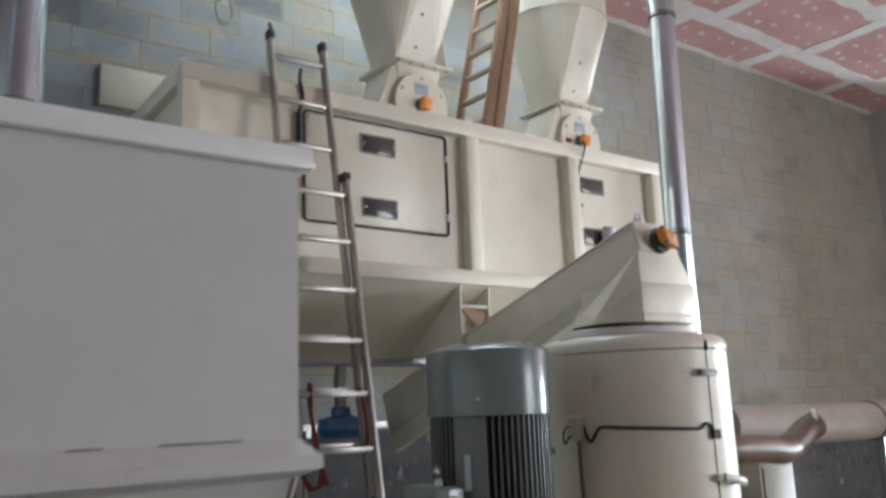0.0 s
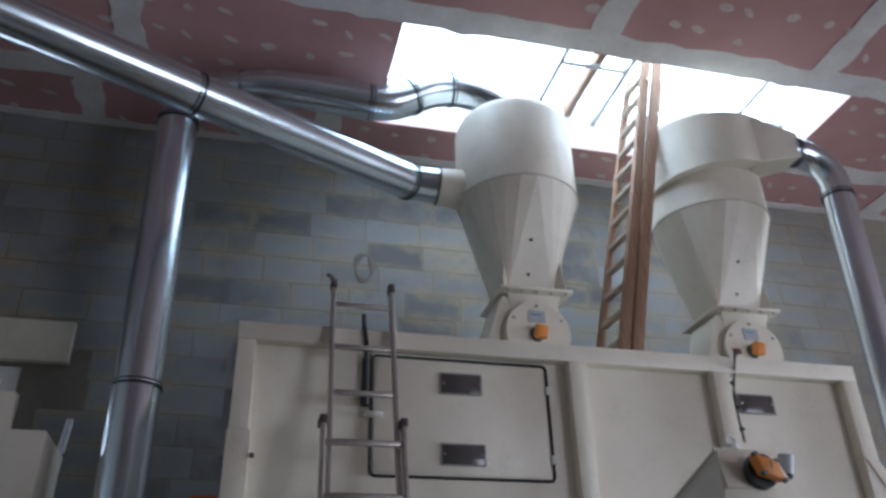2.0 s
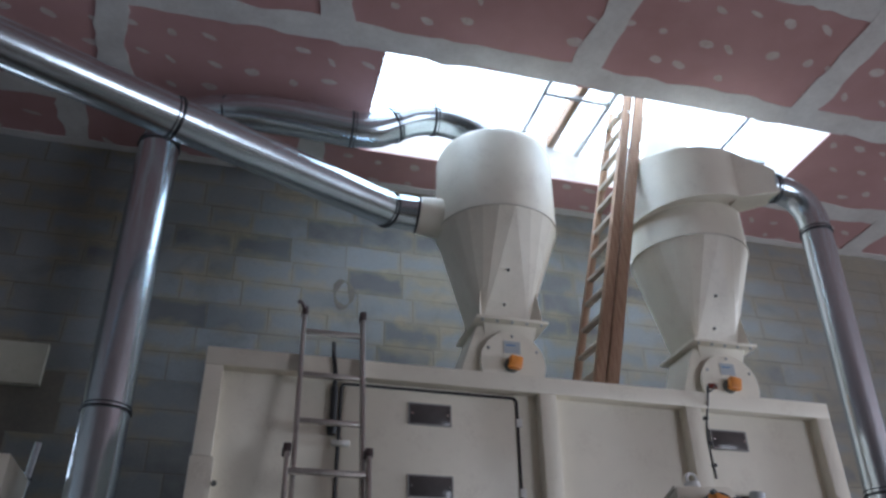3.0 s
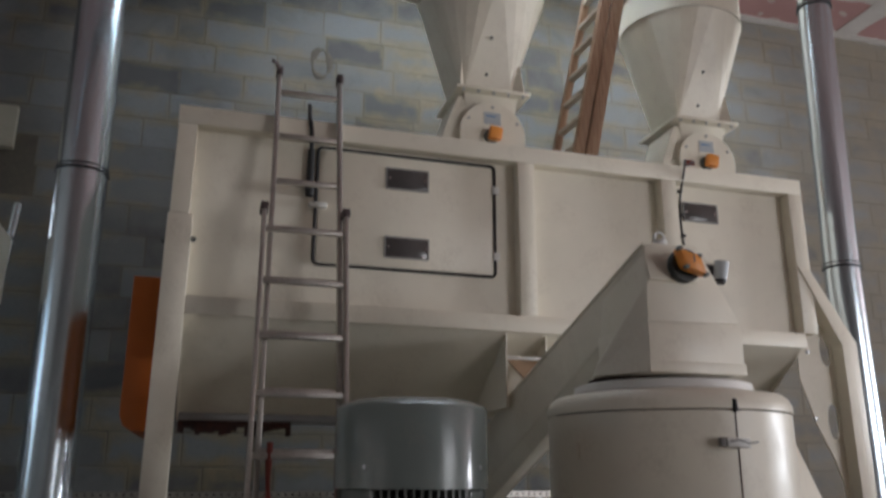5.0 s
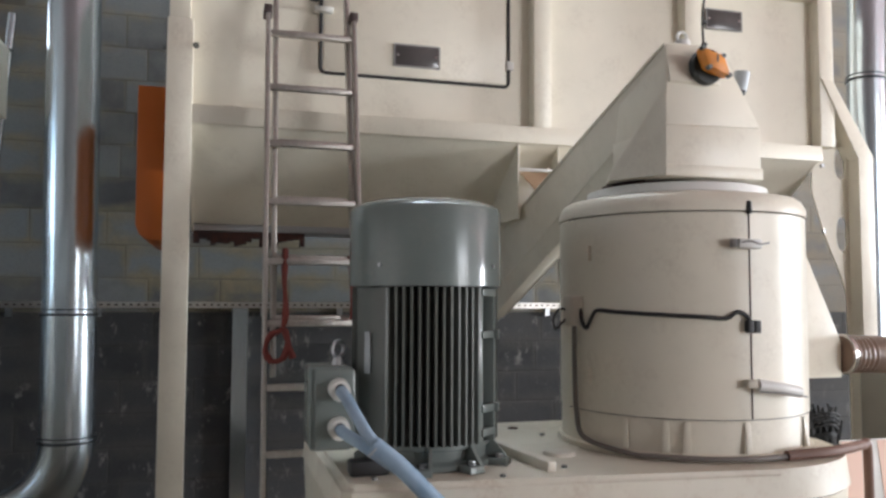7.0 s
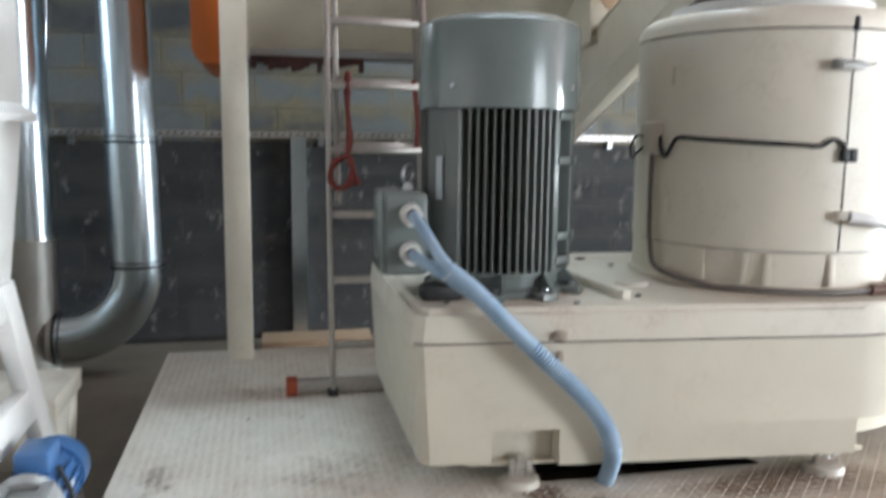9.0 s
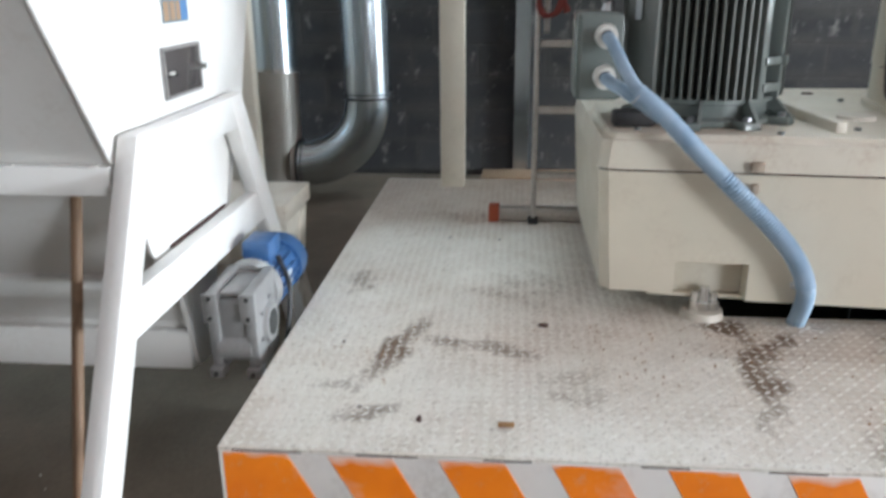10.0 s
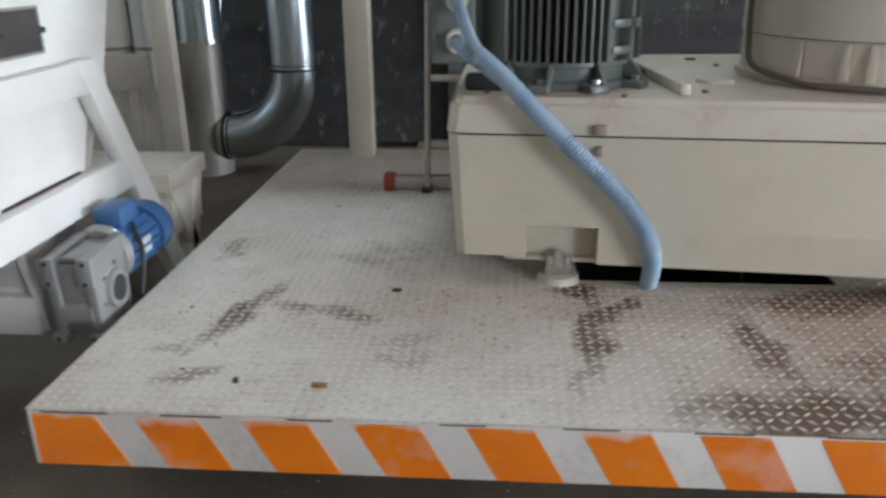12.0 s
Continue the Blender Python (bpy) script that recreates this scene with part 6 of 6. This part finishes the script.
part("shaft_bore", cyl(B(), (0.9355, 2.315, 0.465), (0.938, 2.315, 0.465), 0.040, 0.040, 28), black_and_gap_shade, gb)
for k in range(6):
    q = radians(60 * k + 20)
    part("flange_screw", bolt(B(), (0.9215, 2.315 + 0.076 * math.cos(q), 0.465 + 0.076 * math.sin(q)), (1, 0, 0), 0.008, 0.006), zinc_dull, gb)
part("motor_lead", sweep(B(), [(0.90, 2.52, 0.60), (0.95, 2.46, 0.52), (0.945, 2.42, 0.38), (0.93, 2.40, 0.26), (0.9, 2.38, 0.02)], 0.008, 8, 5), black_rubber, gm)
mb = part("motor_body", cyl(B(), (0.845, 2.42, 0.52), (0.845, 2.66, 0.52), 0.078, 0.078, 36), blue_paint, gm)
for k in range(18):
    a = radians(20 * k)
    c = Vector((0.845 + 0.08 * math.cos(a), 0, 0.52 + 0.08 * math.sin(a)))
    part("motor_fin", bar(B(), c + Vector((0, 2.44, 0)), c + Vector((0, 2.64, 0)), 0.004, 0.02, (math.cos(a), 0, math.sin(a)), 0), blue_paint, mb)
part("motor_flange", cyl(B(), (0.845, 2.395, 0.53), (0.845, 2.425, 0.53), 0.085, 0.095, 36), cast_alu, gm)
part("fan_cover", lathe(B(), 0, 0, [(0.093, 0.0), (0.093, 0.08), (0.075, 0.10), (0.02, 0.105)], 40), blue_paint, gm)
fc = bpy.data.objects["fan_cover"]
fc.data.transform(Matrix.Translation(-ORIGIN[gm]) @ Matrix.Translation((0.845, 2.655, 0.52)) @ Matrix.Rotation(radians(-90), 4, "X") @ Matrix.Translation(ORIGIN[gm]))
part("terminal_box", box(B(), 0.80, 0.89, 2.47, 2.60, 0.595, 0.66, 0.01), blue_paint, gm)
part("motor_label", box(B(), 0.920, 0.926, 2.52, 2.58, 0.49, 0.55), label_paper, mb)

gm.location += Vector((0.036, 0.0, 0.012))

# broom leaning on the hopper
br = thing("broom", (0.52, 1.72, 0.0), "wooden push broom leaning against the hopper", "broom")
part("handle", sweep(B(), [(0.60, 2.0, 0.94), (0.645, 1.70, 0.155)], 0.014, 14), wood_dark, br)
part("head", bar(B(), (0.515, 1.742, 0.14), (0.775, 1.662, 0.14), 0.06, 0.04, (0, 0, 1), 0.008), wood_pale, br)
random.seed(21)
bm = B()
for i in range(240):
    u, v = random.uniform(-0.005, 0.262), random.uniform(-0.026, 0.026)
    a = Vector((0.518 + u * 0.95 + v * 0.3, 1.741 - u * 0.29 + v, 0.122))
    e = a + Vector((random.uniform(-0.02, 0.02), random.uniform(-0.03, 0.03), -0.121))
    cyl(bm, a, e, 0.0042, 0.003, 4)
tagged(part("bristles", bm, straw, br), "stiff tan bristles", kind="stuff")

# second trough and filter machine further off
tr = thing("conveyor_trough", (-0.2, 3.5, 0.0), "low cream conveyor trough on triangular supports", "conveyor")
part("trough", box(B(), -2.2, 0.76, 3.22, 3.63, 0.5, 0.58, 0.006), cream_dusty, tr)
part("trough_side", box(B(), -2.2, 0.74, 3.27, 3.58, 0.30, 0.499, 0.004), cream_dusty, tr)
for x in (0.70, -1.0):
    part("support", prism(B(), ((x, 3.60, 0.5), (x, 3.52, 0.5), (x, 3.30, 0.0), (x, 3.40, 0.0)), (0.05, 0, 0), 0.003), cream_dusty, tr)
    part("support", prism(B(), ((x, 3.25, 0.5), (x, 3.33, 0.5), (x, 3.62, 0.0), (x, 3.52, 0.0)), (0.05, 0, 0), 0.003), cream_dusty, tr)
fb = thing("fan_housing", (-0.1, 5.7, 0.0), "fan housing with a galvanised riser beside the duct's lower bend", "fan")
part("body", cyl(B(), (0.06, VY, 0.0), (0.07, VY, 0.885), 0.168, 0.165, 48), zinc_dusty, fb, "dusty galvanised lower pipe")
part("inlet_collar", cyl(B(), (0.19, VY, 0.255), (0.222, VY, 0.255), 0.166, 0.160, 40), zinc_dusty, fb)
part("corner_post", box(B(), -0.035, 0.085, 5.0, 5.10, 0.0, 1.6, 0.006), cream, fb)
part("riser", cyl(B(), (0.085, VY, 0.87), (0.095, VY, 2.74), 0.152, 0.152, 48), galvanised, fb)
part("riser_band", band(B(), (0.085, VY, 0.89), (0, 0, 1), 0.155, 0.03, 0.010, 44), bright_steel, fb)
part("frame_post", box(B(), -0.158, -0.04, 5.42, 5.50, 0.0, 3.485, 0.005), cream, fb)
part("frame_rail", box(B(), -0.9, -0.16, 5.42, 5.50, 3.35, 3.47, 0.005), cream, fb)
part("top_box", box(B(), -0.038, 0.21, 5.3, 5.9, 2.741, 3.21, 0.006), cream, fb)
fl = thing("bag_filter", (-0.8, 5.4, 0.0), "cream bag filter with pale hanging filter cylinders", "filter")
part("hopper_box", box(B(), -1.5, -0.112, 5.1, 5.4, 0.62, 0.84, 0.006), cream_dusty, fl)
part("back_panel", box(B(), -1.5, -0.112, 5.28, 5.32, 0.05, 0.62, 0.004), cream_dusty, fl)
for x in (-1.5, -0.27):
    part("leg", box(B(), x, x + 0.06, 5.1, 5.16, 0, 0.62, 0.004), cream_dusty, fl)
for x in (-1.35, -1.04, -0.72, -0.40):
    cy = part("filter_cylinder", cyl(B(), (x, 5.24, 0.841), (x, 5.24, 2.0), 0.125, 0.125, 32), white_plastic, fl)
    part("clamp", band(B(), (x, 5.24, 0.87), (0, 0, 1), 0.125, 0.02, 0.006, 32), steel_frame, cy)
cy = part("air_cylinder", cyl(B(), (-0.15, 5.24, 0.841), (-0.15, 5.24, 2.0), 0.10, 0.10, 32), white_plastic, fl)
part("clamp", band(B(), (-0.15, 5.24, 0.87), (0, 0, 1), 0.10, 0.02, 0.006, 32), steel_frame, cy)
gp = thing("wall_conduit", (0.16, 6.05, 1.5), "thin galvanised pipe rising along the wall", "pipe")
part("pipe", cyl(B(), (-0.07, 6.12, 0.0), (0.17, 6.12, 3.52), 0.03, 0.03, 20), galvanised, gp)
part("clip", band(B(), (0.152, 6.12, 3.26), (0.07, 0, 1), 0.03, 0.015, 0.008, 24), band_dark, gp)
part("clip_arm", bar(B(), (0.152, 6.12, 3.26), (0.152, 6.26, 3.26), 0.012, 0.012), band_dark, gp)

# punched angle along the wall and a metal stud under it
an = B()
box(an, -0.6, 4.6, WALL_Y - 0.04, WALL_Y - 0.037, 1.50, 1.545)
box(an, -0.6, 4.6, WALL_Y - 0.037, WALL_Y, 1.50, 1.503)
angle = solid("wall_angle", an, aluminium, "pale punched steel angle along the block wall", "steel angle")
hole = finish("slot", box(B(), -0.011, 0.011, -0.0006, 0.0006, -0.006, 0.006), gunk)
for k in range(104):
    ob = new("slot", hole)
    ob.parent = angle
    ob.matrix_basis = pose(-0.57 + 0.05 * k, WALL_Y - 0.0403, 1.524)
for k in range(9):
    x = -0.4 + 0.57 * k
    part("angle_tab", box(B(), x, x + 0.04, WALL_Y - 0.03, WALL_Y - 0.001, 1.44, 1.499), zinc_dull, angle)
sd = B()
box(sd, 1.68, 1.79, WALL_Y - 0.055, WALL_Y - 0.05, 0.06, 1.499)
box(sd, 1.68, 1.684, WALL_Y - 0.05, WALL_Y - 0.006, 0.06, 1.499)
box(sd, 1.786, 1.79, WALL_Y - 0.05, WALL_Y - 0.006, 0.06, 1.499)
solid("metal_stud", sd, galvanised, "galvanised U-shaped stud standing against the wall", "stud")
solid("cardboard_sheet", box(B(), 1.45, 2.25, 5.9, 6.2, 0.0, 0.06, 0.004), tan_card, "tan cardboard and timber offcut on the floor", "cardboard")
for k, (x0, x1, y0, y1) in enumerate(((1.832, 1.838, SOUTH, 1.74), (WEST, EAST, -2.0, -1.994), (-2.4, -2.394, SOUTH, 1.3))):
    part("saw_cut", box(B(), x0, x1, y0, y1, 0.0003, 0.0015), gunk, floor)
# crumbs on floor and deck
random.seed(30)


def crumb(x, y, z, r):
    bm = B()
    bmesh.ops.create_icosphere(bm, subdivisions=1, radius=r, matrix=Matrix.Translation((x, y, z + r * 0.6)))
    for v in bm.verts:
        v.co += Vector([random.uniform(-0.3, 0.3) * r for _ in range(3)])
    return bm


for x, y, r in ((1.455, 1.92, 0.013), (2.03, 1.985, 0.014), (1.02, 1.8, 0.009), (2.28, 1.75, 0.012), (1.75, 1.95, 0.008), (2.6, 1.9, 0.012), (1.15, 1.55, 0.008), (1.9, 1.6, 0.007)):
    solid("rubble_stone", crumb(x, y, 0.0, r), pebble, "small grey lump of rubble on the floor", "stone", "rubble on the floor")
bm = B()
for k in range(260):
    x, y, r = random.uniform(0.2, 3.2), random.uniform(1.2, 2.4), random.uniform(0.001, 0.004)
    bmesh.ops.create_icosphere(bm, subdivisions=1, radius=r, matrix=Matrix.Translation((x, y, r * 0.5)))
solid("floor_grit", bm, pebble, "fine grit scattered on the concrete floor", "grit", kind="stuff")
solid("wood_chip", box(B(), 1.655, 1.695, 1.874, 1.888, PZ + 0.001, PZ + 0.011, 0.003), straw, "small tan pellet lying on the deck", "chip")
solid("dark_scrap", crumb(1.46, 1.89, PZ, 0.010), gunk, "dark scrap lying on the deck", "scrap")
bm = B()
for k in range(420):
    x, y = random.choice(((2.37, 2.4), (2.86, 2.1), (2.85, 1.87), (1.3, 2.3), (3.0, 2.4), (2.0, 2.3)))
    x, y, r = x + random.gauss(0, 0.13), y + random.gauss(0, 0.12), random.uniform(0.0012, 0.0035)
    if PX0 + 0.03 < x < 3.5 and PY0 + 0.03 < y < 2.5:
        bmesh.ops.create_icosphere(bm, subdivisions=1, radius=r, matrix=Matrix.Translation((x, y, PZ + r * 0.6)))
solid("deck_crumbs", bm, straw, "brown crumbs and dust on the deck", "crumbs", kind="stuff")

# ---- back wall of concrete blocks, last ----
random.seed(77)
wall = B()
for r in ((WEST - 0.2, WIN[0], -0.2, 6.6), (WIN[1], EAST + 0.2, -0.2, 6.6), (WIN[0], WIN[1], -0.2, WIN[2]), (WIN[0], WIN[1], WIN[3], 6.6)):
    box(wall, r[0], r[1], WALL_Y + 0.0015, WALL_Y + 0.2, r[2], r[3])
for f in wall.faces:
    f.material_index = 0
north = solid("wall_north", wall, mortar, "grey concrete block wall with smeared tan mortar, blackened below", "wall", kind="structure")


def block_mesh(l, h, seed):
    """A block face, slightly uneven, with rounded arrises."""
    rs = random.Random(seed)
    j = lambda: rs.uniform(-0.0045, 0.0045)
    c = 0.006
    o = [(0, 0), (l, 0), (l, h), (0, h)]
    i_ = [(c, c), (l - c, c), (l - c, h - c), (c, h - c)]
    back = [(x + j(), 0.02, z + j()) for x, z in o]
    front = [(x + j(), 0.0012, z + j()) for x, z in o]
    face = [(x, -0.0005, z) for x, z in i_]
    vs = back + front + face
    fs = [(8, 9, 10, 11)]
    for k in range(4):
        m = (k + 1) % 4
        fs += [(k, m, 4 + m, 4 + k), (4 + k, 4 + m, 8 + m, 8 + k)]
    return vs, fs


def uv_of(me, vs_local, l, h):
    lay = me.uv_layers.new(name="face")
    for lp in me.loops:
        x, z = vs_local[lp.vertex_index]
        lay.data[lp.index].uv = (x / l, z / h)


COURSE, LENGTH, PHASE = 0.24, 0.5, 0.03
cache = {}
CHARCOAL = ((2.78, 4.73), (2.55, 5.20), (1.42, 5.45), (0.35, 5.3), (0.9, 4.7), (4.2, 4.9), (1.0, 2.3))  # darker blocks
rest = {True: ([], [], []), False: ([], [], [])}
count = 0
for k in range(-1, 27):
    z = max(0.0, k * COURSE + PHASE)
    top = min((k + 1) * COURSE + PHASE - z, CEIL - z) - 0.007
    if top < 0.03:
        continue
    dark = z < 1.4
    x = WEST + (0.25 if k % 2 else 0.0) - 0.1 + 0.08 * random.uniform(-1, 1)
    while x < EAST:
        l = LENGTH if random.random() > 0.06 else random.choice((0.22, 0.36))
        lb = l - 0.007
        x1 = x + lb
        hit_win = x1 > WIN[0] and x < WIN[1] and z + top > WIN[2] - 0.02 and z < WIN[3] + 0.02
        if not hit_win and x > WEST and x1 < EAST:
            dy = random.uniform(-0.0008, 0.0)
            near = -0.3 < x < 6.2 and (z > 3.55 or z < 2.0) or (-0.3 < x < 1.3)
            if near and count < 300:
                seed = random.randrange(5)
                deep = any(x < a < x1 and z < b < z + top for a, b in CHARCOAL)
                key = (round(lb, 3), round(top, 3), seed, dark, deep)
                if key not in cache:
                    vs, fs = block_mesh(lb, top, seed)
                    me = bpy.data.meshes.new("block")
                    me.from_pydata(vs, [], fs)
                    me.materials.append(block_dark if dark else block_deep if deep else block_pale)
                    uv_of(me, [(v[0], v[2]) for v in vs], lb, top)
                    cache[key] = me
                ob = new("block", cache[key])
                ob.parent = north
                ob.matrix_basis = pose(x, WALL_Y + dy, z + 0.006)
                count += 1
            else:
                vs, fs = block_mesh(lb, top, random.randrange(1000))
                V, F, U = rest[dark]
                b0 = len(V)
                V += [(v[0] + x, v[1] + WALL_Y + dy, v[2] + z + 0.006) for v in vs]
                U += [(v[0] / lb, v[2] / top) for v in vs]
                F += [tuple(i + b0 for i in f) for f in fs]
        x += l
for dark, (V, F, U) in rest.items():
    me = bpy.data.meshes.new("blocks")
    me.from_pydata(V, [], F)
    me.materials.append(block_dark_far if dark else block_pale_far)
    lay = me.uv_layers.new(name="face")
    for lp in me.loops:
        lay.data[lp.index].uv = U[lp.vertex_index]
    ob = new("far_blocks", me)
    ob.parent = north
    tagged(ob, "blackened concrete blocks low on the wall" if dark else "grey concrete blocks of the wall", kind="stuff")
# dark coat over the mortar of the lowest courses
bm = B()
box(bm, WEST, EAST, WALL_Y + 0.0008, WALL_Y + 0.0014, 0.0, 1.455)
part("dark_coat", bm, mortar_dark, north)
# loop of smeared mortar on the wall
bm = B()
random.seed(3)
loops = []
for k in range(25):
    a = radians(15 * k)
    c = Vector((2.285 + 0.075 * math.cos(a), WALL_Y, 5.05 + 0.13 * math.sin(a)))
    o = Vector((math.cos(a), 0, math.sin(a)))
    w = 0.022 + 0.014 * math.sin(3 * a + 1) + random.uniform(-0.004, 0.004)
    loops.append([c - o * w, c - o * w * 0.5 + Vector((0, -0.006, 0)), c + o * w * 0.5 + Vector((0, -0.006, 0)), c + o * w])
rings(bm, loops, caps=False)
part("mortar_smear", bm, mortar, north)
